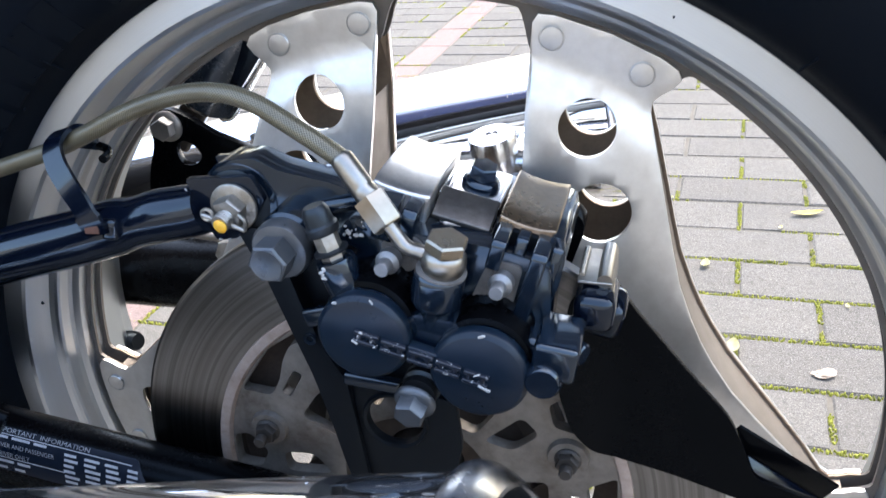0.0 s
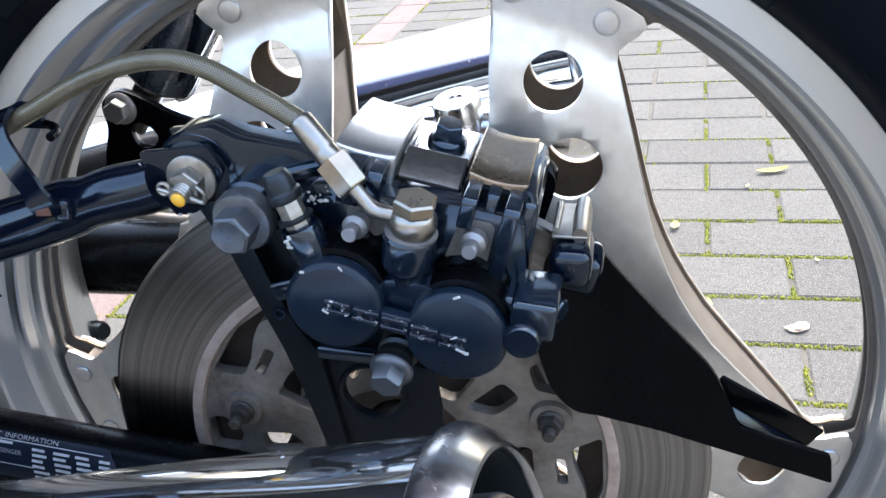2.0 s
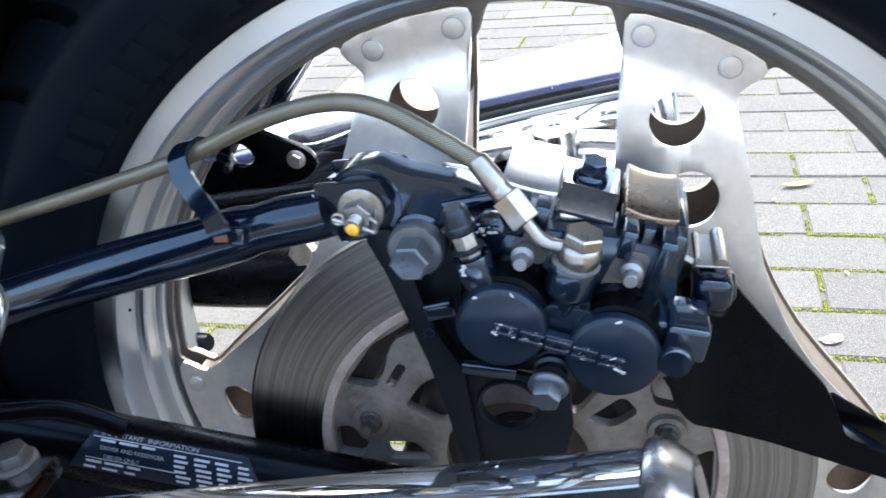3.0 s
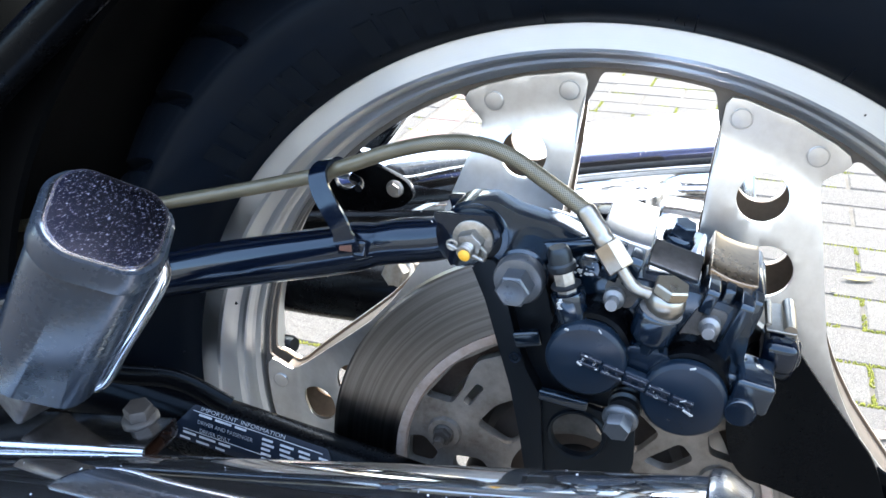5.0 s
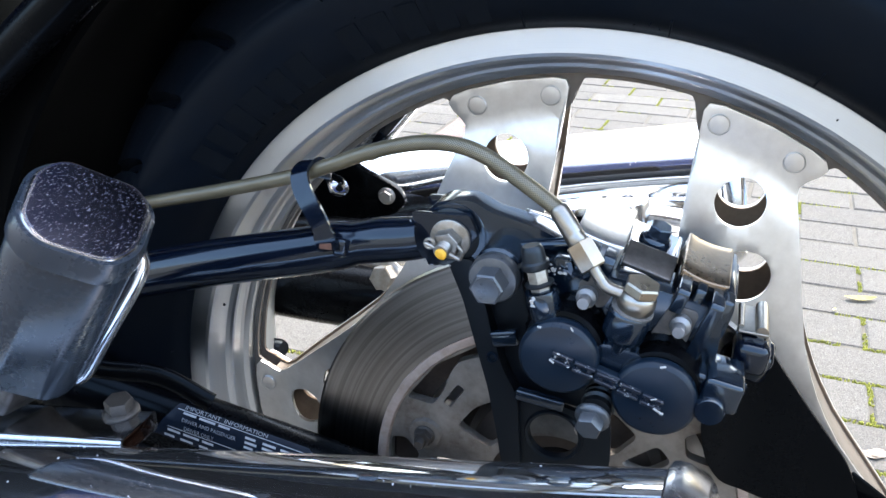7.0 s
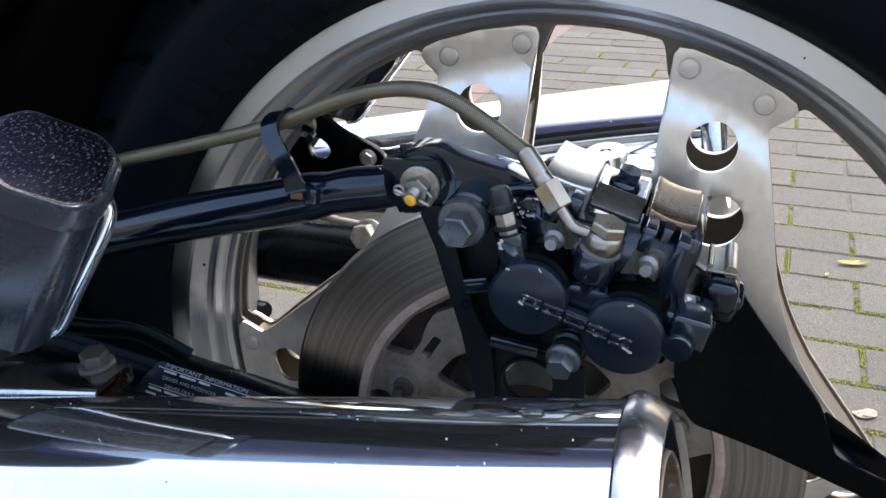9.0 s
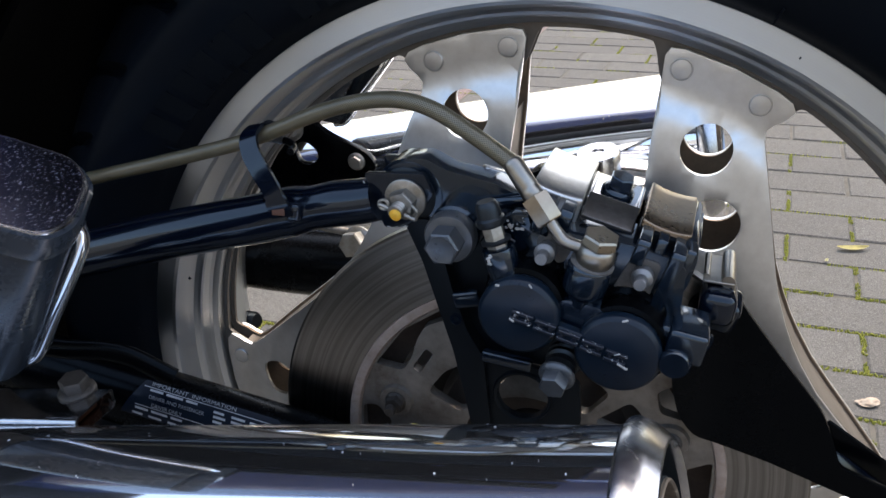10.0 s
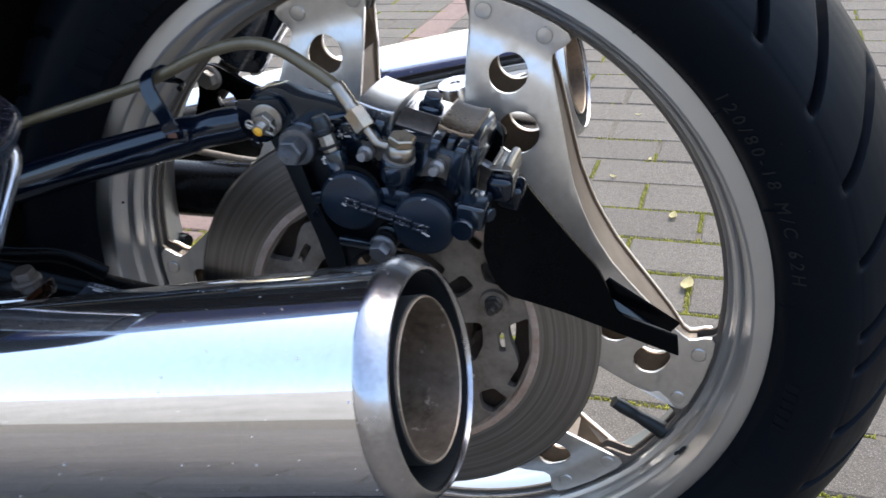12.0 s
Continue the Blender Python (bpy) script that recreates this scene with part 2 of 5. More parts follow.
hose_mat = hose_material()
navy_paint = surface("dark_blue_enamel", (0.019, 0.036, 0.135), 0.16, 0.0, (0.022, 0.040, 0.145), 6.0, 300.0, 0.04, 0.01, coat=0.8)
hedge_mat = surface("weathered_house_wall", (0.30, 0.30, 0.29), 0.8, 0.0, (0.22, 0.22, 0.215), 1.6, 14.0, 0.05, 2.0)
scratched_chrome = surface("scratched_chrome", (0.10, 0.105, 0.15), 0.2, 1.0, (0.07, 0.072, 0.105), 60.0, 900.0, 0.05, 0.02, chips=(0.15, 0.16, 0.215), chip_at=0.60, chip_scale=1500.0, stretch=(0.4, 0.4, 2.4))
dusty_rubber = surface("dusty_rubber", (0.011, 0.0115, 0.012), 0.7, 0.0, (0.018, 0.0175, 0.017), 160.0, 900.0, 0.08, 0.05, spec=0.2)

satin_black = surface("satin_black_casting", (0.0022, 0.0028, 0.0042), 0.42, 0.0, (0.0035, 0.004, 0.005), 30.0, 400.0, 0.08, 0.1, spec=0.25)
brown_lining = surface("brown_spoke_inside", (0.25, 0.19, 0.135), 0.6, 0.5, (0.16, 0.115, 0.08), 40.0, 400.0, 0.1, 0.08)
hub_dark = surface("greasy_dark_hub", (0.05, 0.038, 0.03), 0.6, 0.2, (0.025, 0.018, 0.014), 40.0, 350.0, 0.1, 0.15)
dirty_bolt = surface("dirty_dark_bolt", (0.055, 0.048, 0.042), 0.5, 0.4, (0.03, 0.025, 0.021), 90.0, 500.0, 0.1, 0.12)
mark_paint = surface("worn_raised_mark", (0.006, 0.009, 0.016), 0.35, 0.0, (0.010, 0.013, 0.02), 80.0, 700.0, 0.06, 0.05, chips=(0.34, 0.34, 0.34), chip_at=0.60, chip_scale=420.0)
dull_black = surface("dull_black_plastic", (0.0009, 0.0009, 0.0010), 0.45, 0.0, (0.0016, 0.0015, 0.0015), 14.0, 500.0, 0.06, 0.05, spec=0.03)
bar_rubber = surface("moulded_rubber", (0.0036, 0.0047, 0.0068), 0.6, 0.0, (0.005, 0.0058, 0.0072), 60.0, 900.0, 0.08, 0.05, spec=0.09)
crusted_steel = surface("crusted_plated_steel", (0.10, 0.088, 0.078), 0.42, 0.6, (0.022, 0.014, 0.010), 70.0, 420.0, 0.1, 0.3, chips=(0.52, 0.51, 0.5), chip_at=0.66, chip_scale=110.0)
water_mark = surface("dried_water_mark", (0.62, 0.64, 0.68), 0.7, 0.0, (0.5, 0.52, 0.56), 300.0, 900.0, 0.05, 0.0)
dust_brown = surface("brown_brake_dust", (0.060, 0.045, 0.035), 0.7, 0.0, (0.035, 0.025, 0.019), 50.0, 500.0, 0.08, 0.2, spec=0.2)
lip_steel = surface("rough_dark_steel", (0.16, 0.145, 0.13), 0.38, 0.9, (0.09, 0.08, 0.07), 90.0, 420.0, 0.1, 0.25)
brass = surface("brassy_plated_nut", (0.34, 0.295, 0.23), 0.3, 1.0, (0.28, 0.235, 0.18), 80.0, 300.0, 0.04, 0.0)
mount_steel = surface("blued_dull_steel", (0.075, 0.083, 0.092), 0.36, 0.6, (0.12, 0.122, 0.125), 90.0, 500.0, 0.1, 0.08)
dark_rust = surface("dark_brown_rust", (0.030, 0.011, 0.005), 0.8, 0.0, (0.010, 0.004, 0.002), 120.0, 500.0, 0.08, 0.3, spec=0.05)
rib_mat = surface("dull_rib", (0.13, 0.115, 0.10), 0.6, 0.3, (0.09, 0.075, 0.062), 30.0, 300.0, 0.08, 0.05)
ring_mat = surface("frosted_end_ring", (0.44, 0.45, 0.48), 0.20, 1.0, (0.30, 0.30, 0.31), 40.0, 420.0, 0.08, 0.02, chips=(0.26, 0.22, 0.18), chip_at=0.72, chip_scale=190.0)


# ---- mesh helpers ----
def finish(bm, name, mat, parent=None, label="", angle=38.0):
    bmesh.ops.recalc_face_normals(bm, faces=bm.faces[:])
    me = bpy.data.meshes.new(name)
    bm.to_mesh(me)
    bm.free()
    me.polygons.foreach_set("use_smooth", [True] * len(me.polygons))
    me.set_sharp_from_angle(angle=radians(angle))
    for m in mat if isinstance(mat, (list, tuple)) else [mat]:
        me.materials.append(m)
    ob = new(name, me)
    ob.parent = parent
    if label:
        tagged(ob, label)
    return ob


def part(name, bm, mat, parent, label="", angle=38.0):
    return finish(bm, name, mat, parent, label, angle)


def along(origin, way, up=None):
    """A frame whose z axis runs along way."""
    z = Vector(way).normalized()
    if up is None:
        return Matrix.Translation(origin) @ z.to_track_quat("Z", "Y").to_matrix().to_4x4()
    x = Vector(up).cross(z).normalized()
    y = z.cross(x)
    m = Matrix((x, y, z)).transposed().to_4x4()
    return Matrix.Translation(origin) @ m


def lathe(bm, prof, n, m, cap0=False, cap1=False, start=0.0):
    """Turns a profile of (radius, height) about the z axis of m."""
    rings = []
    for r, h in prof:
        rings.append([bm.verts.new(m @ Vector((r * math.cos(start + 2 * math.pi * k / n), r * math.sin(start + 2 * math.pi * k / n), h))) for k in range(n)])
    for a, b in zip(rings, rings[1:]):
        for k in range(n):
            bm.faces.new((a[k], a[(k + 1) % n], b[(k + 1) % n], b[k]))
    if cap0:
        bm.faces.new(rings[0][::-1])
    if cap1:
        bm.faces.new(rings[-1])
    return bm


def rod(prof, n, origin, way, start=0.0):
    """A closed turned piece."""
    return lathe(bmesh.new(), prof, n, along(origin, way), True, True, start)


def hex_head(bm, origin, way, across, height, flange=0.0, flange_h=0.0015, turn=0.0, dome=0.0008):
    m = along(origin, way)
    if flange:
        lathe(bm, [(flange, 0), (flange, flange_h * 0.6), (flange * 0.93, flange_h), (across * 0.5, flange_h * 1.6)], 28, m, True, True)
    r = across / math.sqrt(3)
    z0, z1 = flange_h if flange else 0.0, height
    lathe(bm, [(r, z0), (r, z1 - dome), (r * 0.9, z1)], 6, m, True, True, turn)
    return bm


def tube(bm, pts, radii, n=16, caps=True, uv=False, flat=1.0, up=Vector((0, 0, 1))):
    """A tube through smooth points, with a radius for each; flat squeezes it across."""
    pts = [Vector(p) for p in pts]
    if isinstance(radii, (int, float)):
        radii = [radii] * len(pts)
    rings, arc, lengths = [], 0.0, []
    side = None
    for k, p in enumerate(pts):
        d = (pts[min(k + 1, len(pts) - 1)] - pts[max(k - 1, 0)]).normalized()
        if side is None:
            side = d.cross(up).normalized()
        side = (side - d * side.dot(d)).normalized()
        v = side.cross(d).normalized()
        if k:
            arc += (p - pts[k - 1]).length
        lengths.append(arc)
        rings.append([bm.verts.new(p + radii[k] * (math.cos(2 * math.pi * j / n) * side * flat + math.sin(2 * math.pi * j / n) * v)) for j in range(n)])
    layer = bm.loops.layers.uv.new("along") if uv else None
    for k in range(len(pts) - 1):
        for j in range(n):
            f = bm.faces.new((rings[k][j], rings[k][(j + 1) % n], rings[k + 1][(j + 1) % n], rings[k + 1][j]))
            if uv:
                for lp, (a, b) in zip(f.loops, ((lengths[k], j / n), (lengths[k], (j + 1) / n), (lengths[k + 1], (j + 1) / n), (lengths[k + 1], j / n))):
                    lp[layer].uv = (a, b)
    if caps:
        bm.faces.new(rings[0][::-1])
        bm.faces.new(rings[-1])
    return bm


def spline(pts, steps):
    """Points of a smooth curve through pts."""
    pts = [Vector(p) for p in pts]
    ext = [2 * pts[0] - pts[1]] + pts + [2 * pts[-1] - pts[-2]]
    out = []
    for k in range(1, len(ext) - 2):
        a, b, c, d = ext[k - 1 : k + 3]
        for s in range(steps):
            t = s / steps
            out.append(0.5 * ((2 * b) + (c - a) * t + (2 * a - 5 * b + 4 * c - d) * t * t + (3 * b - a - 3 * c + d) * t * t * t))
    out.append(pts[-1])
    return out


def inside(p, poly):
    hit, n = False, len(poly)
    for k in range(n):
        (x0, y0), (x1, y1) = poly[k], poly[(k + 1) % n]
        if (y0 > p[1]) != (y1 > p[1]) and p[0] < (x1 - x0) * (p[1] - y0) / (y1 - y0) + x0:
            hit = not hit
    return hit


def circle(c, r, n=32):
    return [(c[0] + r * math.cos(2 * math.pi * k / n), c[1] + r * math.sin(2 * math.pi * k / n)) for k in range(n)]


def rounded(poly, radius, n=5):
    """Rounds the corners of an outline."""
    out = []
    for k in range(len(poly)):
        p, a, b = Vector(poly[k]), Vector(poly[k - 1]), Vector(poly[(k + 1) % len(poly)])
        r = radius[k] if isinstance(radius, (list, tuple)) else radius
        da, db = (a - p), (b - p)
        cut = min(r, da.length * 0.45, db.length * 0.45)
        p0, p1 = p + da.normalized() * cut, p + db.normalized() * cut
        for s in range(n + 1):
            t = s / n
            q = p0 * (1 - t) ** 2 + p * 2 * t * (1 - t) + p1 * t * t
            out.append((q.x, q.y))
    return out


def plate(outline, holes, front, thick, step=0.0, place=None, bevel=0.0006):
    """A plate with holes cut through it, its front at depth front(u, v) (or a number), thick deep; place maps (u, v, depth) to the world."""
    from mathutils.geometry import delaunay_2d_cdt
    depth = front if callable(front) else (lambda u, v: front)
    place = place or (lambda u, v, d: Vector((u, d, v)))
    loops = [outline] + list(holes)
    pts, edges = [], []
    for lp in loops:
        o = len(pts)
        pts += [Vector(p) for p in lp]
        edges += [(o + k, o + (k + 1) % len(lp)) for k in range(len(lp))]
    if step:
        xs, ys = [p[0] for p in outline], [p[1] for p in outline]
        u = min(xs) + step * 0.5
        while u < max(xs):
            v = min(ys) + step * 0.5
            while v < max(ys):
                if inside((u, v), outline) and not any(inside((u, v), h) for h in holes):
                    pts.append(Vector((u, v)))
                v += step
            u += step
    vs, es, fs, *_ = delaunay_2d_cdt(pts, edges, [], 0, 1e-7)
    bm = bmesh.new()
    fr = [bm.verts.new(place(v.x, v.y, depth(v.x, v.y))) for v in vs]
    bk = [bm.verts.new(place(v.x, v.y, depth(v.x, v.y) + thick)) for v in vs]
    used = {}
    for f in fs:
        c = sum((vs[i] for i in f), Vector((0, 0))) / len(f)
        if not inside(c, outline) or any(inside(c, h) for h in holes):
            continue
        bm.faces.new([fr[i] for i in f])
        bm.faces.new([bk[i] for i in reversed(f)])
        for a, b in zip(f, f[1:] + f[:1]):
            used[(a, b)] = True
    for a, b in used:
        if (b, a) not in used:
            bm.faces.new((fr[b], fr[a], bk[a], bk[b]))
    for v in [v for v in bm.verts if not v.link_faces]:
        bm.verts.remove(v)
    if bevel:
        bmesh.ops.recalc_face_normals(bm, faces=bm.faces[:])
        sharp = [e for e in bm.edges if len(e.link_faces) == 2 and e.calc_face_angle(0) > 1.0]
        bmesh.ops.bevel(bm, geom=sharp, offset=bevel, segments=2, profile=0.6, affect="EDGES", clamp_overlap=True)
    return bm


def block(m, size, bevel=0.001, taper=None, segments=3):
    """A bevelled block, centred in the frame m; taper narrows its top (local z)."""
    bm = bmesh.new()
    bmesh.ops.create_cube(bm, size=1.0)
    for v in bm.verts:
        s = taper if (taper and v.co.z > 0) else (1.0, 1.0)
        v.co = Vector((v.co.x * size[0] * s[0], v.co.y * size[1] * s[1], v.co.z * size[2]))
    if bevel:
        bmesh.ops.bevel(bm, geom=bm.edges[:], offset=bevel, segments=segments, profile=0.5, affect="EDGES", clamp_overlap=True)
    bm.transform(m)
    return bm


def merge(bm, other):
    me = bpy.data.meshes.new("tmp")
    other.to_mesh(me)
    other.free()
    bm.from_mesh(me)
    bpy.data.meshes.remove(me)
    return bm


def text_mesh(body, size, depth, place, gap=1.0):
    """Letters of the built-in font as raised geometry; place maps each vertex."""
    cu = bpy.data.curves.new("letters", "FONT")
    cu.body, cu.size, cu.extrude, cu.resolution_u = body, size, depth / 2, 3
    cu.align_x, cu.align_y, cu.space_character = "LEFT", "CENTER", gap
    ob = new("letters", cu)
    me = bpy.data.meshes.new_from_object(ob.evaluated_get(bpy.context.evaluated_depsgraph_get()))
    bpy.data.objects.remove(ob)
    bm = bmesh.new()
    bm.from_mesh(me)
    bpy.data.meshes.remove(me)
    bmesh.ops.subdivide_edges(bm, edges=[e for e in bm.edges if e.calc_length() > size * 0.3], cuts=2)
    for v in bm.verts:
        v.co = place(v.co)
    return bm


# ================= the motorcycle =================
MID = 0.012          # the wheel's middle plane
BACK = 0.0140        # plane of the far spoke plates and their rivets
PHI = 84.3           # middle of the upper spoke window, degrees


def polar(r, deg, y):
    return Vector((r * math.cos(radians(deg)), y, AXLE + r * math.sin(radians(deg))))


def wheel_lathe(prof, n=160):
    """Profile of (radius, y) about the axle."""
    bm = bmesh.new()
    rings = [[bm.verts.new(polar(r, 360 * k / n, y)) for k in range(n)] for r, y in prof]
    for a, b in zip(rings, rings[1:]):
        for k in range(n):
            bm.faces.new((a[k], a[(k + 1) % n], b[(k + 1) % n], b[k]))
    return bm


motorcycle = new("motorcycle")
motorcycle.empty_display_size = 0.1
tagged(motorcycle, "black and chrome motorcycle on its centre stand, with disc brake", "motorcycle")


def build_tyre():
    half = [(0.2405, -0.0295), (0.2440, -0.0345), (0.2452, -0.0395), (0.2490, -0.0440), (0.2560, -0.0485), (0.2640, -0.0520), (0.2720, -0.0545), (0.2790, -0.0553),
            (0.2840, -0.0545), (0.2865, -0.0528), (0.2885, -0.0520), (0.2930, -0.0490), (0.2980, -0.0445), (0.3030, -0.0395), (0.3080, -0.0335), (0.3125, -0.0270), (0.3165, -0.0200), (0.3200, -0.0120), (0.3225, -0.0040), (0.3235, MID)]
    fine = []
    for k in range(len(half) - 1):
        (r0, y0), (r1, y1) = half[k], half[k + 1]
        parts = 3 if r0 > 0.284 else 1
        fine += [(r0 + (r1 - r0) * s / parts, y0 + (y1 - y0) * s / parts) for s in range(parts)]
    fine.append(half[-1])
    prof = fine + [(r, 2 * MID - y) for r, y in reversed(fine[:-1])]
    n = 1500
    bm = bmesh.new()
    rings = []
    for q, (r, y) in enumerate(prof):
        ring = []
        s = (r - 0.2868) / (0.3235 - 0.2868)
        side = -1 if y < MID else 1
        for k in range(n):
            deg = 360.0 * k / n + (9.0 * s ** 1.3 if s > 0 else 0.0)
            rr, yy = r, y
            if s > 0:
                u = deg - (31.5 if side < 0 else 26.7) - 9.0 * s ** 1.3
                d = abs((u + 4.8) % 9.6 - 4.8) * radians(1) * r
                wide = 0.0026 + 0.0012 * s
                deep = 0.0080 * min(1.0, s * 14) * max(0.0, min(1.0, (0.97 - s) * 12))
                f = max(0.0, min(1.0, (wide + 0.0016 - d) / 0.0016))
                rr = r - deep * f * (0.45 + 0.55 * s)
                yy = y - side * deep * f * (1 - s) * 0.8
            ring.append(bm.verts.new(polar(rr, deg, yy)))
        rings.append(ring)
    for a, b in zip(rings, rings[1:]):
        for k in range(n):
            bm.faces.new((a[k], a[(k + 1) % n], b[(k + 1) % n], b[k]))
    tyre = part("tyre", bm, rubber, motorcycle, "black rubber tyre with curved tread grooves and moulded sidewall lettering", 50)

    def wall_y(r):
        for (r0, y0), (r1, y1) in zip(half, half[1:]):
            if r0 <= r <= r1:
                return y0 + (y1 - y0) * (r - r0) / (r1 - r0)
        return half[0][1]

    def on_wall(start, radius):
        def place(co):
            r = radius + co.y
            return polar(r, start - math.degrees(co.x / radius), wall_y(r) - 0.0003 - max(0.0, co.z) * 1.0)
        return place

    size_marks = text_mesh("120/80-18 M/C 62H", 0.0105, 0.0008, on_wall(38.5, 0.2545), 1.5)
    part("lettering", size_marks, dusty_rubber, tyre, "raised tyre size figures", 30)
    # two raised plain bars stand for the maker's moulded words
    for start, chars, high in ((141.0, 12, 0.0165), (-6.0, 6, 0.007)):
        for k in range(chars):
            if k == 6 and chars > 8:
                continue
            bm = bmesh.new()
            a0 = start - k * (high * 0.95 / 0.2550) * 57.3
            steps = 4
            grid = []
            for dr in (-high / 2, high / 2):
                for top in (0.0, 0.0011):
                    grid.append([polar(0.2562 + dr, a0 - j * (high * 0.68 / 0.255) * 57.3 / steps, wall_y(0.2562 + dr) + 0.0004 - top * 1.4) for j in range(steps + 1)])
            rows = [[bm.verts.new(p) for p in row] for row in (grid[0], grid[1], grid[3], grid[2])]
            for a, b in zip(rows, rows[1:]):
                for j in range(steps):
                    bm.faces.new((a[j], a[j + 1], b[j + 1], b[j]))
            for j in (0, steps):
                bm.faces.new([row[j] for row in rows])
            part("moulded_bar", bm, bar_rubber, tyre, "", 30)
    # raised seams across the bead
    for deg in (96.6, 81.4, 66.3, 51.0, 36.2, 20.8, 5.9, 127.0, 142.0, -24.0):
        p = polar(0.2475, deg, wall_y(0.2475) - 0.0004)
        part("bead_seam", block(Matrix.Translation(p) @ pose(0, 0, 0, 0, -deg, 0) @ pose(0, 0, 0, 0, 0, -40), (0.0105, 0.0016, 0.0009), 0.0003), rubber, tyre)
    # scuff lines across the bead and little moulding hairs
    bm = bmesh.new()
    rnd = random.Random(4)
    for k in range(46):
        d, r = rnd.uniform(0, 360), rnd.choice((rnd.uniform(0.246, 0.2495), rnd.uniform(0.262, 0.283)))
        p = polar(r, d, wall_y(r) + 0.0002)
        lathe(bm, [(0.00045, 0), (0.0004, 0.0012), (0.0002, rnd.uniform(0.0016, 0.004))], 5, along(p, (rnd.uniform(-0.4, 0.4), -1, rnd.uniform(-0.4, 0.4))), True, True)
    tagged(part("moulding_hairs", bm, rubber, tyre), kind="stuff")
    return tyre


def build_rim():
    near = [(0.2355, 0.0), (0.2405, -0.0270), (0.2422, -0.0285), (0.2424, -0.0302), (0.2412, -0.0310), (0.2300, -0.0320), (0.2282, -0.0313), (0.2272, -0.0290), (0.2258, -0.0215), (0.2243, -0.0175),
            (0.2222, -0.0160), (0.2206, -0.0155), (0.2198, -0.0140), (0.2190, -0.0085), (0.2178, -0.0062), (0.2160, -0.0052), (0.2149, -0.0042), (0.2145, -0.0015), (0.2143, 0.0012)]
    far = [(r, 2 * MID - y) for r, y in reversed(near)]
    rim = part("wheel_rim", wheel_lathe(near + far, 220), alu, motorcycle, "polished aluminium rim of a riveted-plate wheel, stained towards the well", 14)
    # centre rib to which the spoke plates are riveted, scalloped between the arms
    inner = []
    for k in range(720):
        d = 0.5 * k
        off = min(abs((d - PHI - c + 180) % 360 - 180) for c in (17.6, -17.6, 137.6, 102.4, -102.4, -137.6))
        lobe = max(0.0, min(1.0, (10.6 - off) / 3.2))
        inner.append((0.2115 - 0.0175 * (lobe * lobe * (3 - 2 * lobe)), d))
    for y0, y1 in ((0.0014, 0.0034), (BACK - 0.0034, BACK - 0.0014)):
        if y0 > MID:
            inner = [(0.2085, d) for _, d in inner]
        bm = bmesh.new()
        outer = [(0.2155, d) for _, d in inner]
        rows = [[bm.verts.new(polar(r, d, y)) for r, d in src] for src, y in ((outer, y0), (inner, y0), (inner, y1), (outer, y1))]
        for a, b in zip(rows, rows[1:]):
            for k in range(720):
                bm.faces.new((a[k], a[(k + 1) % 720], b[(k + 1) % 720], b[k]))
        part("centre_rib", bm, rib_mat, rim, "rib with rounded corners between the spokes", 30)

    def boomerang(u0):
        """Outline of one V-shaped spoke plate about its own axis, in polar steps, and its four holes."""
        def pt(r, a):
            return (r * math.cos(radians(u0 + a)), r * math.sin(radians(u0 + a)))
        side = [(0.1385, 0.0), (0.1395, 5.0), (0.1440, 12.0), (0.1530, 18.5), (0.1650, 24.5), (0.1800, 30.2), (0.1900, 33.3), (0.1945, 34.0), (0.1990, 33.6), (0.2035, 32.9), (0.2085, 32.6), (0.2113, 33.6), (0.2122, 36.0), (0.2125, 42.0), (0.2122, 48.5),
                (0.2110, 50.3), (0.2070, 50.7), (0.1700, 48.6), (0.1430, 46.0), (0.1200, 43.0), (0.0950, 38.0), (0.0750, 30.0), (0.0640, 15.0)]
        right = [pt(r, a) for r, a in side]
        left = [pt(r, -a) for r, a in side[1:]]
        outline = right + [pt(0.0620, 0.0)] + left[::-1]
        holes = [circle(pt(r, s * a), h, 40) for s in (1, -1) for r, a, h in ((0.1738, 39.8, 0.0123), (0.1450, 31.4, 0.0133))]
        return outline, holes

    def dish(sgn, base):
        def depth(u, v):
            r = math.hypot(u, v)
            t = max(0.0, min(1.0, (0.1925 - r) / 0.014))
            t = t * t * (3 - 2 * t)
            return base + sgn * (0.0045 * t + max(0.0, 0.186 - r) * 0.17)
        return depth

    for k in range(3):
        u0 = PHI - 60 + 120 * k
        outline, holes = boomerang(u0)
        place = lambda u, v, d: Vector((u, d, AXLE + v))
        p = part("spoke_plate", plate(outline, holes, dish(-1, -0.0012), 0.0024, 0.006, place, 0.0007), plate_alu, rim, "satin aluminium V-shaped spoke plate with round holes", 25)
        part("spoke_plate", plate(outline, holes, dish(1, BACK - 0.0012), 0.0024, 0.008, place, 0.0006), plate_alu, rim, "satin aluminium V-shaped spoke plate with round holes", 25)
        # inner face, coloured browner and darker than the outer plates
        part("spoke_lining", plate(outline, holes, dish(1, BACK - 0.0032), 0.0012, 0.01, place, 0.0), brown_lining, rim, "brown inner face of the spoke", 25)
        # folded side walls between the two plates, and the rolled edges of the holes
        bm = bmesh.new()
        n = len(outline)
        f, b = dish(-1, 0.0), dish(1, BACK)
        pairs = []
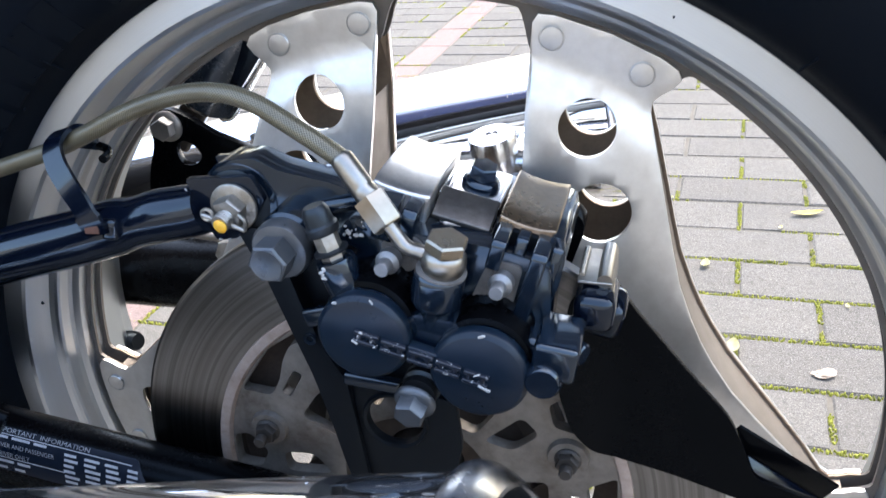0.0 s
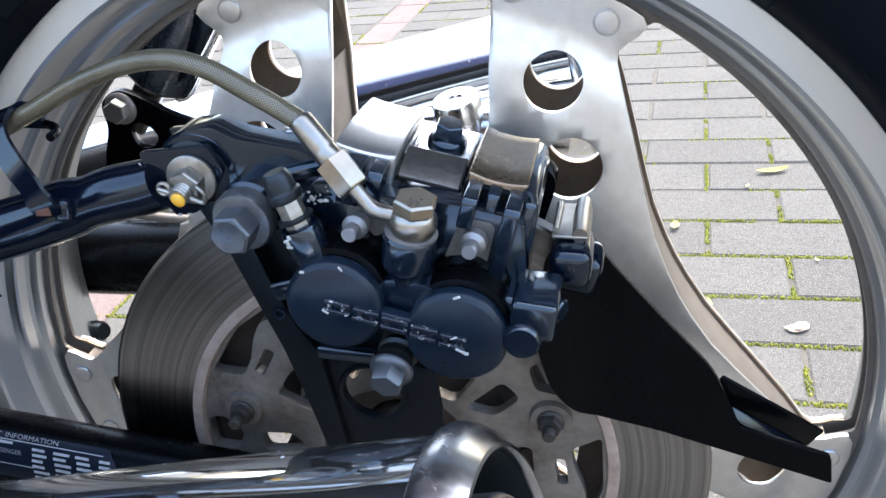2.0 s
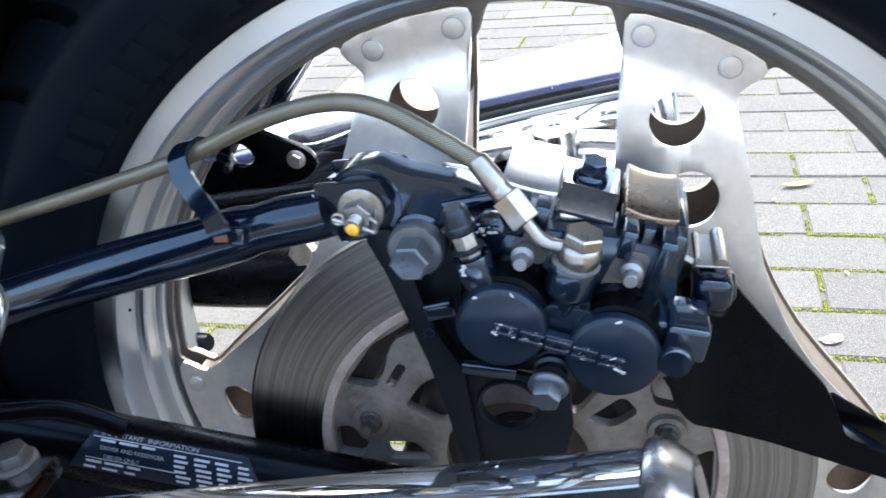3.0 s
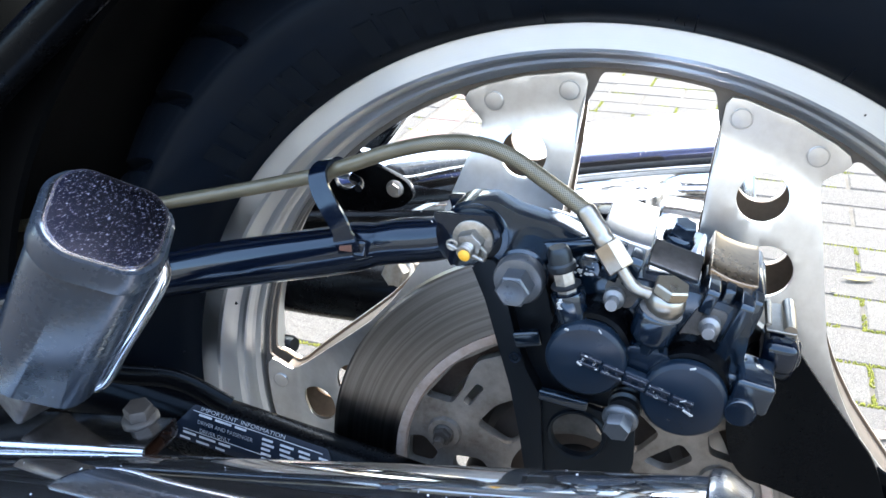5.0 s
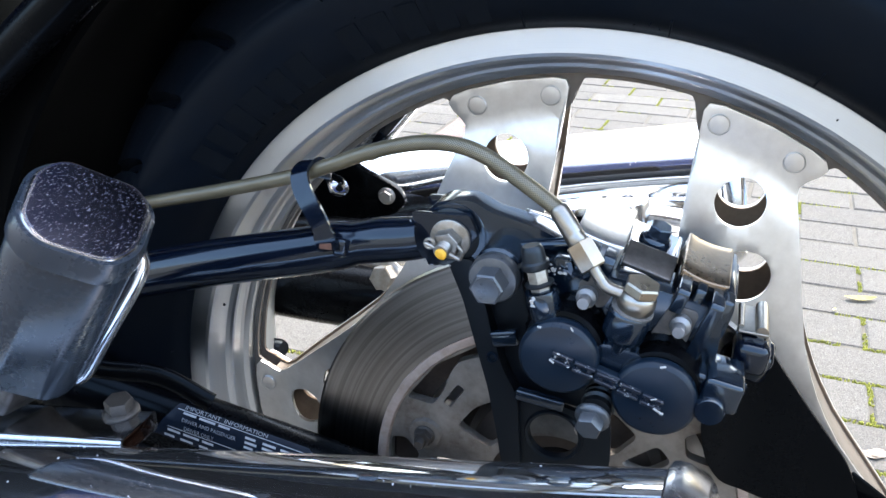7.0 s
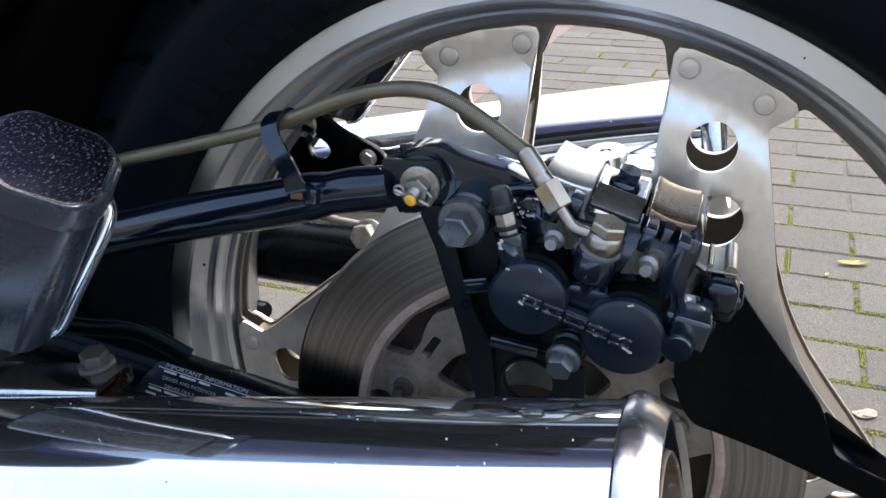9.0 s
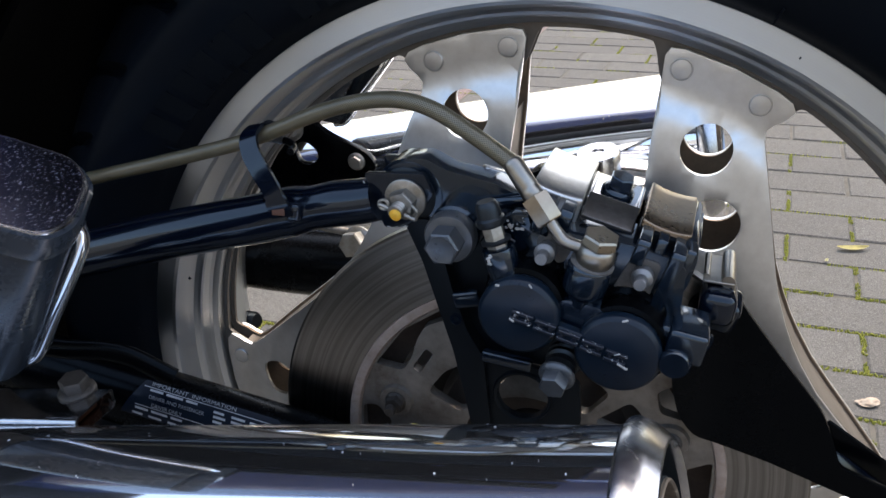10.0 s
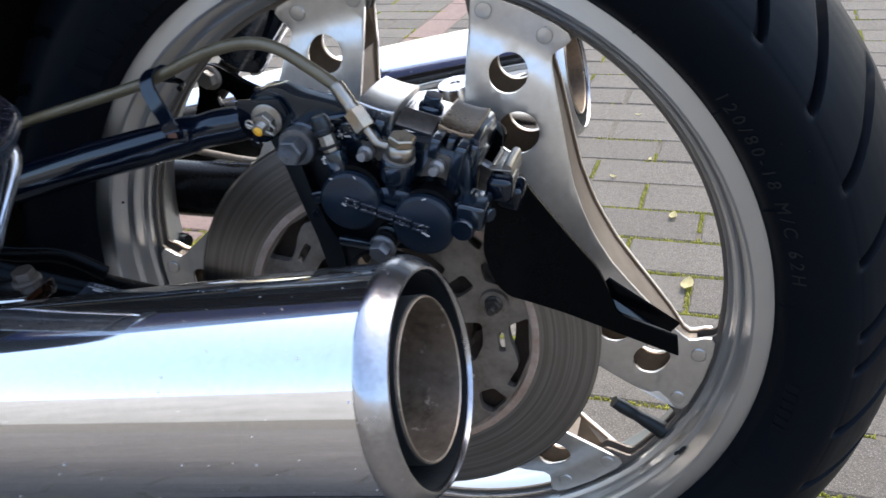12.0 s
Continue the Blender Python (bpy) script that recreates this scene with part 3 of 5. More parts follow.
        for q in range(n):
            w, before, after = Vector(outline[q]), Vector(outline[q - 1]), Vector(outline[(q + 1) % n])
            d = (after - before).normalized()
            nrm = Vector((-d.y, d.x)) * 0.0016
            if not inside(w + nrm, outline):
                nrm = -nrm
            c = w + nrm
            pairs.append((w.length, bm.verts.new(Vector((c.x, f(c.x, c.y), AXLE + c.y))), bm.verts.new(Vector((c.x, b(c.x, c.y), AXLE + c.y)))))
        for (ra, a0, a1), (rb, b0, b1) in zip(pairs, pairs[1:] + pairs[:1]):
            if max(ra, rb) < 0.2:
                bm.faces.new((a0, b0, b1, a1))
        for v in [v for v in bm.verts if not v.link_faces]:
            bm.verts.remove(v)
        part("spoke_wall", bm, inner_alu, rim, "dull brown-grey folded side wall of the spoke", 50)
    # rivets
    master = None
    for k in range(3):
        for a in (11.9, 23.16, -11.9, -23.16):
            for y, way in ((-0.0012, -1), (BACK + 0.0012, 1)):
                p = polar(0.2031, PHI + 120 * k + a, y)
                if master is None:
                    bm = lathe(bmesh.new(), [(0.0055, 0.0004), (0.0052, -0.0003), (0.0050, -0.0003), (0.0049, 0.0007), (0.0046, 0.0010), (0.0025, 0.0012), (0.0, 0.00125)], 28, Matrix())
                    master = part("rivet", bm, plate_alu, rim)
                    ob = master
                else:
                    ob = new("rivet", master.data)
                    ob.parent = rim
                ob.matrix_basis = along(p, (0, way, 0))
    # hub drum behind the disc
    part("hub", wheel_lathe([(0.02, -0.045), (0.045, -0.045), (0.052, -0.042), (0.056, -0.034), (0.064, -0.030), (0.068, -0.027), (0.068, 0.036), (0.05, 0.045), (0.02, 0.05)], 96), hub_dark, rim, "cast hub, dirty", 35)
    for r, d, y, w, hgt in ((0.2255, 164.2, -0.0215, 0.0012, 0.0010), (0.2236, -31.2, -0.0180, 0.0018, 0.0050), (0.2228, -32.6, -0.0168, 0.0014, 0.0026), (0.2350, 62.0, -0.0319, 0.0006, 0.0004)):
        m = Matrix.Translation(polar(r, d, y)) @ pose(0, 0, 0, 0, -d, 0) @ Matrix.Diagonal((w, 0.0006, hgt, 1.0))
        bm = bmesh.new()
        bmesh.ops.create_icosphere(bm, subdivisions=2, radius=1.0)
        for v in bm.verts:
            v.co *= 1 + 0.4 * noise.noise(v.co * 2.3 + Vector((d, 0, 0)))
        bm.transform(m)
        part("grease_mark", bm, valve_rubber, rim, "black mark on the rim")
    # tyre valves: the stem beside the lower spoke, with its angled rubber body
    bm = bmesh.new()
    a, b = polar(0.2160, -34.0, 0.006), polar(0.1690, -33.3, 0.0)
    prof = [(0.0, 0.0068), (0.08, 0.0066), (0.16, 0.0060), (0.30, 0.0056), (0.42, 0.0052), (0.50, 0.0046), (0.60, 0.0045), (0.62, 0.0049), (0.86, 0.0050), (0.88, 0.0046), (1.0, 0.0044)]
    tube(bm, [a.lerp(b, u) for u, _ in prof], [r for _, r in prof], 20)
    part("valve_stem", bm, valve_rubber, rim, "black rubber valve with its cap")
    bm = bmesh.new()
    c = polar(0.2190, 181.5, 0.044)
    lathe(bm, [(0.0035, 0), (0.0035, 0.006), (0.0062, 0.0065), (0.0066, 0.010), (0.0062, 0.016), (0.005, 0.018)], 20, along(c + Vector((-0.012, 0.0, 0.0)), (1, -0.25, 0.15)), True, True)
    part("rim_bolt", bm, satin_black, rim, "small dark knob at the rim")
    return rim


def build_disc():
    front = -0.0600
    disc = part("brake_disc", wheel_lathe([(0.1005, front), (0.1375, front), (0.1388, front + 0.0008), (0.1388, front + 0.0062), (0.1375, front + 0.007), (0.1005, front + 0.007), (0.1005, front)], 200), disc_steel, motorcycle, "dark worn steel brake disc scored with fine rings", 30)
    part("disc_lip", wheel_lathe([(0.1003, front + 0.001), (0.1003, front - 0.0008), (0.0985, front - 0.0014), (0.0955, front - 0.001), (0.0945, front + 0.001), (0.0945, front + 0.006)], 160), rust_ring, disc, "rust-brown inner lip of the disc", 30)
    part("dust_ring", wheel_lathe([(0.0945, front + 0.008), (0.0945, front + 0.013), (0.0815, front + 0.016), (0.0815, front + 0.020), (0.0955, front + 0.020)], 120), dust_brown, disc, "dark brown dusty recess behind the carrier", 30)
    # five-armed carrier
    outline_holes = []
    for k in range(5):
        c = 162 + 72 * k
        for poly, rr in (([(0.0940, -10), (0.0942, -28), (0.0935, -46), (0.0868, -47), (0.0890, -35), (0.0855, -29), (0.0805, -22), (0.0795, -14)], 0.003),
                         ([(0.0940, -64), (0.0936, -53), (0.0810, -52), (0.0760, -60), (0.0860, -66)], 0.003),
                         ([(0.0765, -18), (0.0788, -29), (0.0742, -30), (0.0715, -18)], 0.0018),
                         ([(0.0625, -12), (0.0632, -28), (0.0612, -43), (0.0425, -45), (0.0415, -12)], 0.004),
                         ([(0.0670, -51), (0.0680, -61), (0.0520, -64), (0.0430, -51)], 0.004)):
            outline_holes.append(rounded([(r * math.cos(radians(c + a)), r * math.sin(radians(c + a))) for r, a in poly], rr, 4))
    place = lambda u, v, d: Vector((u, d, AXLE + v))
    hub_hole = circle((0, 0), 0.036, 48)
    outline = circle((0, 0), 0.0955, 96)
    part("disc_carrier", plate(outline, outline_holes + [hub_hole], front + 0.0015, 0.006, 0.012, place, 0.0012), carrier_mat, disc, "grey cast disc carrier stained brown by brake dust", 30)
    for k in range(5):
        p = polar(0.0755, 162 + 72 * k, front + 0.0015)
        bm = bmesh.new()
        lathe(bm, [(0.0098, 0.001), (0.0094, -0.0010), (0.0088, -0.0026), (0.006, -0.0026)], 28, along(p, (0, 1, 0)), False, True)
        part("bolt_boss", bm, carrier_mat, disc)
        bm = hex_head(bmesh.new(), p + Vector((0, -0.0026, 0)), (0, -1, 0), 0.0092, 0.0050, 0.0060, 0.0012, 0.3 + k)
        lathe(bm, [(0.0030, 0.0), (0.0030, 0.0030), (0.0025, 0.0038)], 16, along(p + Vector((0, -0.0094, 0)), (0, -1, 0)), False, True)
        part("disc_bolt", bm, dirty_bolt, disc, "dull dirty hexagon nut on a stud")
        q = polar(0.062, 162 + 72 * k + 36, front + 0.02)
        post = lathe(bmesh.new(), [(0.008, 0.0), (0.0085, 0.018), (0.010, 0.03)], 20, along(q, (0, 1, 0)), True, False)
        part("hub_post", post, hub_dark, disc)
    part("axle_end", rod([(0.018, 0), (0.018, 0.02), (0.016, 0.022), (0.011, 0.0225), (0.011, 0.034), (0.009, 0.036)], 32, (0, front + 0.03, AXLE), (0, -1, 0)), dirty_bolt, disc, "dull axle end")
    return disc


build_tyre()
build_rim()
build_disc()

# ---- brake caliper: its own frame, t along the pistons, y away from them, r outwards, in millimetres ----
CAL = Matrix(((0.958, 0, 0.287, 0.0317), (0, 1, 0, -0.1206), (-0.287, 0, 0.958, 0.4767), (0, 0, 0, 1)))


def cal(t, y, r):
    return CAL @ Vector((t / 1000, y / 1000, r / 1000))


def cal_way(t, y, r):
    return (CAL.to_3x3() @ Vector((t, y, r))).normalized()


def cal_block(t, y, r, size, bevel=1.2, turn=(0, 0, 0), taper=None):
    m = CAL @ pose(t / 1000, y / 1000, r / 1000, *turn)
    return block(m, [s / 1000 for s in size], bevel / 1000, taper)


def cal_plate(points, y, thick, round_mm=3.0, holes=(), bevel=0.8):
    place = lambda u, v, d: cal(u * 1000, d * 1000, v * 1000)
    pts = rounded([(u / 1000, v / 1000) for u, v in points], round_mm / 1000, 5)
    return plate(pts, [circle((u / 1000, v / 1000), h / 1000, 28) for u, v, h in holes], y / 1000, thick / 1000, 0.0, place, bevel / 1000)


def build_caliper():
    # cast body: two cylinders, web between them, shoulders above
    bm = cal_plate([(-40, -8), (-36, 14), (-34, 24), (-26, 31), (-14, 33), (10, 36), (33, 36), (37, 20), (40, 4), (36, -14), (24, -20), (6, -14), (-8, -16), (-22, -20), (-34, -16)], 22, 22, 5.0)
    for t in (-22.6, 20.1):
        lathe(bm, [(16.9e-3, 0.0345), (16.9e-3, 0.006), (16.5e-3, 0.0052), (14e-3, 0.0052)], 64, CAL @ pose(t / 1000, 0.0, -0.0024, -90), False, True)
    merge(bm, cal_plate([(-12, -6), (-9, 10), (9, 12), (14, 4), (12, -8), (0, -10)], 7, 12, 4.0))
    caliper = part("brake_caliper", bm, black_paint, motorcycle, "black painted twin-piston brake caliper, chipped and dusty", 32)
    # rough black crowns behind the covers, with a ragged dusty rim
    for t, size in ((-22.6, 1.02), (20.1, 1.05)):
        rnd = random.Random(int(t))
        bm = bmesh.new()
        m = CAL @ pose(t / 1000, 0.0, 0.0006, -90)
        rings = []
        for rad, dep in ((14.5e-3, 0.0075), (16.6e-3, 0.008), (17.0e-3, 0.012), (17.0e-3, 0.018), (18.4e-3, 0.0195), (18.4e-3, 0.022)):
            rings.append([bm.verts.new(m @ Vector(((rad + (rnd.uniform(-0.0006, 0.0009) if dep > 0.013 else 0)) * math.cos(2 * math.pi * k / 60), (rad + (rnd.uniform(-0.0006, 0.0009) if dep > 0.013 else 0)) * math.sin(2 * math.pi * k / 60), dep))) for k in range(60)])
        for a, b in zip(rings, rings[1:]):
            for k in range(60):
                bm.faces.new((a[k], a[(k + 1) % 60], b[(k + 1) % 60], b[k]))
        part("piston_sleeve", bm, matt_black, caliper, "rough black sleeve with a ragged edge")
        bm = rod([(r * size, h) for r, h in ((16.5e-3, 0.0), (16.7e-3, 0.0010), (16.7e-3, 0.0042), (16.4e-3, 0.0047), (15.3e-3, 0.0059), (14.9e-3, 0.0062))], 80, cal(t, 7.0, -2.4), cal_way(0, -1, 0))
        part("piston_cover", bm, cover_paint, caliper, "round blue-black piston cover with a chipped rim")
    # the maker's mark: plain raised strokes across both covers
    for k in range(5):
        t0, r0 = -21.0 + k * 10.1, -0.9 - 0.45 * k
        bm = cal_block(t0, 0.3, r0 + 1.75, (9.0, 2.2, 1.5), 0.4)
        merge(bm, cal_block(t0, 0.3, r0 - 1.75, (9.0, 2.2, 1.5), 0.4))
        merge(bm, cal_block(t0 - 2.4, 0.5, r0, (1.8, 1.5, 3.2), 0.3))
        merge(bm, cal_block(t0 + 2.4, 0.5, r0, (1.8, 1.5, 3.2), 0.3))
        part("raised_mark", bm, mark_paint, caliper)
    part("mark_bridge", cal_block(-0.8, 3.2, -1.6, (11, 5.0, 5.4), 0.8), cover_paint, caliper, "short bar between the two covers")
    for t, r, w, h in ((-24.5, -3.1, 2.6, 1.0), (22.6, -5.0, 3.4, 1.1), (-23.0, 1.4, 1.4, 0.5), (24.8, -5.6, 1.6, 1.0), (-34.6, 8.6, 1.8, 0.9), (-21.8, 13.6, 2.2, 0.6), (17.6, 13.9, 2.6, 0.9), (-33.0, 8.1, 1.2, 0.6), (-17.3, -2.6, 1.2, 0.5), (19.6, -0.6, 2.6, 0.5)):
        part("paint_chip", cal_block(t, -0.6 if abs(r) < 7 else 1.4, r, (w, 0.9, h), 0.3, (0, random.Random(int(t * 7)).uniform(-40, 40), 0)), white_chip, caliper, "flaked pale spot")
    # boss for the banjo bolt, with its grey mating ring
    part("inlet_boss", rod([(6.0e-3, 0.0), (6.5e-3, 0.0060), (8.7e-3, 0.0082), (9.1e-3, 0.0100), (9.1e-3, 0.0190), (8.7e-3, 0.0205), (8.0e-3, 0.0212)], 40, cal(-1.4, 13, 6.5), cal_way(-0.05, -0.05, 1)), black_paint, caliper, "round boss under the hose fitting")
    part("boss_ring", rod([(8.8e-3, 0.0), (8.9e-3, 0.0010), (7.4e-3, 0.0018)], 36, cal(-2.2, 12.5, 26.8), cal_way(-0.05, -0.05, 1)), grime, caliper, "grey dusty ring")
    part("boss_neck", cal_block(-0.5, 15, 2, (11, 12, 14), 2.5), black_paint, caliper)
    # dusty floors between the bosses
    part("dust_patch", cal_plate([(-24, 16), (-13, 18), (-11, 30), (-20, 33), (-27, 26)], 20.8, 3, 3), grime, caliper, "grey brake dust in the recess")
    part("dust_patch", cal_plate([(9, 14), (24, 15), (24, 33), (12, 32)], 20.8, 3, 3), grime, caliper, "grey brake dust in the recess")
    for t, y, r in ((-21.2, 17, 23.2), (18.4, 19, 26.7)):
        bm = rod([(4.4e-3, 0), (4.4e-3, 0.004), (2.75e-3, 0.0055), (2.75e-3, 0.0098), (2.4e-3, 0.0104)], 24, cal(t, y, r), cal_way(-0.05, -1, 0.05))
        part("pad_pin", bm, dark_zinc, caliper, "dull round pin head")
    # upright ribs on the outer face, leaning back over the shoulder
    def rib(t0, t1, prof, lean=0.0):
        bm = bmesh.new()
        rows = [[bm.verts.new(cal(t + lean * (r - 30), y, r)) for y, r in prof] for t in (t0, t1)]
        n = len(prof)
        for k in range(n):
            bm.faces.new((rows[0][k], rows[0][(k + 1) % n], rows[1][(k + 1) % n], rows[1][k]))
        bm.faces.new(rows[0][::-1])
        bm.faces.new(rows[1])
        bmesh.ops.recalc_face_normals(bm, faces=bm.faces[:])
        bmesh.ops.bevel(bm, geom=[e for e in bm.edges if e.calc_face_angle(0) > 0.6], offset=0.0008, segments=3, profile=0.5, affect="EDGES", clamp_overlap=True)
        return bm
    ribs = (
        (11.2, 16.4, [(16, 31), (16, 40.6), (17.6, 42.2), (34, 42.4), (34, 32)], 0.03),
        (18.6, 23.0, [(24, 14), (23, 38), (24.5, 41.5), (34, 42.6), (34, 14)], 0.03),
        (25.4, 31.0, [(16.5, 11), (16.0, 39.8), (17.6, 41.6), (34, 42.4), (34, 12)], 0.03),
        (31.2, 35.5, [(27, 12), (26, 33), (28, 39), (34, 42.0), (64, 42.5), (64, 12)], 0.03),
        (-21.0, -15.5, [(19, 28), (19, 39), (21, 41.4), (34, 42.0), (34, 28)], -0.03),
        (-31, -23.0, [(20, 27), (20, 38.5), (22, 41.0), (34, 42.0), (34, 27)], -0.03),
    )
    for t0, t1, prof, lean in ribs:
        part("rib", rib(t0, t1, prof, lean), black_paint, caliper, "blue-black rib with a worn shining edge", 40)
    part("rib_backing", cal_block(21, 36, 28, (22, 13, 27), 1.5), matt_black, caliper, "dusty black wall between the ribs")
    # bridges that run back over the disc
    def arch(t0, t1, line, dip, deep=12.0):
        bm = bmesh.new()
        n, m = 9, len(line)
        rows = []
        for j in range(n):
            u = j / (n - 1)
            sag = 1 - (2 * u - 1) ** 2
            top = [bm.verts.new(cal(t0 + (t1 - t0) * u, y, r - dip * sag)) for q, (y, r) in enumerate(line)]
            low = [bm.verts.new(cal(t0 + (t1 - t0) * u, y, r - deep)) for y, r in reversed(line)]
            rows.append(top + low)
        m *= 2
        for a, b in zip(rows, rows[1:]):
            for q in range(m):
                bm.faces.new((a[q], a[(q + 1) % m], b[(q + 1) % m], b[q]))
        bm.faces.new(rows[0])
        bm.faces.new(rows[-1][::-1])
        bmesh.ops.recalc_face_normals(bm, faces=bm.faces[:])
        bmesh.ops.bevel(bm, geom=[e for e in bm.edges if e.calc_face_angle(0) > 0.7], offset=0.0009, segments=3, profile=0.5, affect="EDGES", clamp_overlap=True)
        return bm
    part("bridge", arch(10.8, 31.4, [(31.0, 44.8), (42, 45.4), (54, 45.8), (64, 45.9), (71, 45.7)], 1.5), saddle_mat, caliper, "satin bridge over the disc, hollowed across, its brown reflection in the colour", 40)
    part("bridge", arch(-36.0, -14.4, [(31.0, 43.2), (36, 44.6), (52, 45.0), (66, 44.2), (80, 42.5)], 0.9), bridge_mat, caliper, "bright bare cast bridge over the disc", 40)
    part("bridge_side", cal_plate([(30, 12), (35, 12), (37.5, 24), (37, 36), (34.5, 43.5), (30, 44)], 29, 42, 3), black_paint, caliper, "dark side of the bridge")
    part("pad_spring", cal_plate([(-14.5, 24), (9.5, 24), (9.5, 36.0), (-14.5, 36.0)], 44, 40, 0.8), worn_chrome, caliper, "bare metal floor between the bridges")
    bm = cal_block(-2.2, 39.5, 38.4, (22.0, 15.0, 2.4), 0.7, (22, 0, 0))
    part("spring_lip", bm, lip_steel, caliper, "sloping rough dark plate")
    part("spring_side", cal_block(-13.2, 58, 38.4, (1.6, 30, 5), 0.5), worn_chrome, caliper, "upturned edge of the plate")
    part("spring_side", cal_block(8.4, 58, 38.4, (1.6, 30, 5), 0.5), worn_chrome, caliper, "upturned edge of the plate")
    part("pad_bolt", hex_head(bmesh.new(), cal(-2.2, 67, 36.2), cal_way(0.0, -0.1, 1), 0.0098, 0.0092, 0.0076, 0.0026, 0.4, 0.0006), black_paint, caliper, "black flanged bolt")
    # inner half behind the disc
    part("inner_half", cal_plate([(-44, -6), (-44, 26), (-30, 31), (30, 31), (42, 26), (40, -8), (20, -16), (-24, -16)], 82, 12, 6), matt_black, caliper, "dark inner half of the caliper")
    # block and slide pin at the right-hand end
    bm = cal_block(43.4, 14.5, 10.5, (15.5, 24, 14), 2.2, (0, -6, 0))
    merge(bm, rod([(6.2e-3, 0), (6.6e-3, 0.002), (6.6e-3, 0.018), (5.6e-3, 0.0195)], 32, cal(41.5, 20, 3.0), cal_way(0.0, -1, 0.0)))
    merge(bm, cal_block(38, 18, 7, (12, 16, 12), 2))
    part("slide_boss", bm, black_paint, caliper, "black block holding the slide pin")
    part("slide_pin", rod([(4.2e-3, 0.0), (4.2e-3, 0.004), (3.6e-3, 0.0046)], 28, cal(49.0, 20, 7.5), cal_way(1, -0.5, 0.1)), black_paint, caliper, "small black round plug")
    part("boot", rod([(5.5e-3, 0), (7.4e-3, 0.001), (7.4e-3, 0.003), (6.2e-3, 0.004), (7.4e-3, 0.005), (7.4e-3, 0.007), (6.0e-3, 0.008), (6.8e-3, 0.009), (6.8e-3, 0.012)], 32, cal(1.0, 16, -20), cal_way(-0.02, -1, -0.08)), valve_rubber, caliper, "black rubber boot")
    part("guide_bolt", hex_head(bmesh.new(), cal(0.6, 3.5, -23), cal_way(-0.04, -1, -0.25), 0.0104, 0.0085, 0.0078, 0.002, 0.2), mount_steel, caliper, "weathered hexagon bolt with a round stamped head")
    # carrier bracket with its eye and bolts
    W = lambda pts: [((CAL.inverted() @ Vector((x, 0, z))).x * 1000, (CAL.inverted() @ Vector((x, 0, z))).z * 1000) for x, z in pts]
    bm = cal_plate(W([(-0.047, 0.505), (-0.034, 0.460), (-0.022, 0.435), (0.030, 0.430), (0.031, 0.445), (0.005, 0.460), (-0.012, 0.475), (-0.018, 0.500), (-0.03, 0.512)]), 43.0, 5.0, 4.0)
    caliper_bracket = part("carrier_bracket", bm, satin_black, motorcycle, "black steel bracket that carries the caliper", 32)
    strut = W([(-0.0510, 0.5060), (-0.0425, 0.4850), (-0.0365, 0.4630), (-0.0300, 0.4400), (-0.0250, 0.4150), (-0.0215, 0.3930), (-0.0170, 0.3720), (-0.0110, 0.3720), (-0.0125, 0.4000), (-0.0150, 0.4370), (-0.0225, 0.4510), (-0.0290, 0.4720), (-0.0330, 0.4900), (-0.0380, 0.5060)])
    part("strut", cal_plate(strut, 34.5, 9.0, 2.5, (), 1.6), satin_black, caliper_bracket, "diagonal strut of the bracket")
    foot = W([(-0.0160, 0.4370), (0.0060, 0.4340), (0.0300, 0.4280), (0.0310, 0.4050), (0.0220, 0.3720), (-0.0165, 0.3720)])
    part("lower_plate", cal_plate(foot, 37.5, 3.2, 3.0, [(*W([(0.0030, 0.4165)])[0], 12.3)]), satin_black, caliper_bracket, "lower plate of the bracket with a round hole")
    part("hole_rim", lathe(bmesh.new(), [(0.0122, 0.0030), (0.0124, -0.0008), (0.0138, -0.0014), (0.0146, 0.0002)], 40, along((0.0030, -0.0832, 0.4165), (0, 1, 0))), satin_black, caliper_bracket, "rounded rim of the hole in the bracket")
    part("stamped_ring", lathe(bmesh.new(), [(0.0012, 0.0), (0.0016, -0.0012), (0.0027, -0.0012), (0.0031, 0.001)], 24, along((-0.0276, -0.0860, 0.4569), (0, 1, 0))), black_paint, caliper_bracket, "small raised ring")
    part("ledge", block(along((-0.0040, -0.0850, 0.4370), (1, 0, -0.12)), (0.0045, 0.006, 0.024), 0.0012), black_paint, caliper_bracket, "cross ledge of the bracket")
    part("short_rib", block(along((-0.0220, -0.0860, 0.4680), (1, 0, 0.25)), (0.0040, 0.008, 0.013), 0.0012), black_paint, caliper_bracket, "short cast rib")
    arm = W([(-0.060, 0.514), (-0.0585, 0.526), (-0.050, 0.5325), (-0.040, 0.534), (-0.030, 0.529), (-0.009, 0.5245), (0.004, 0.519), (0.004, 0.506), (-0.016, 0.503), (-0.030, 0.504), (-0.044, 0.503)])
    part("upper_arm", cal_plate(arm, 37, 14, 3.0, (), 2.2), black_paint, caliper_bracket, "cast black arm of the bracket")
    bm = bmesh.new()
    tube(bm, [cal(*p) for p in ((-70, 39, 16), (-58, 36, 22), (-42, 37, 30), (-30, 40, 36))], [0.003, 0.0034, 0.0034, 0.003], 12)
    part("cast_web", bm, black_paint, caliper_bracket, "raised cast webs")
    part("eye", rod([(0.0150, 0), (0.0162, 0.0015), (0.0162, 0.0165), (0.0150, 0.018)], 44, (-0.0475, -0.066, 0.5165), (0, -1, 0)), black_paint, caliper_bracket, "round bracket eye")
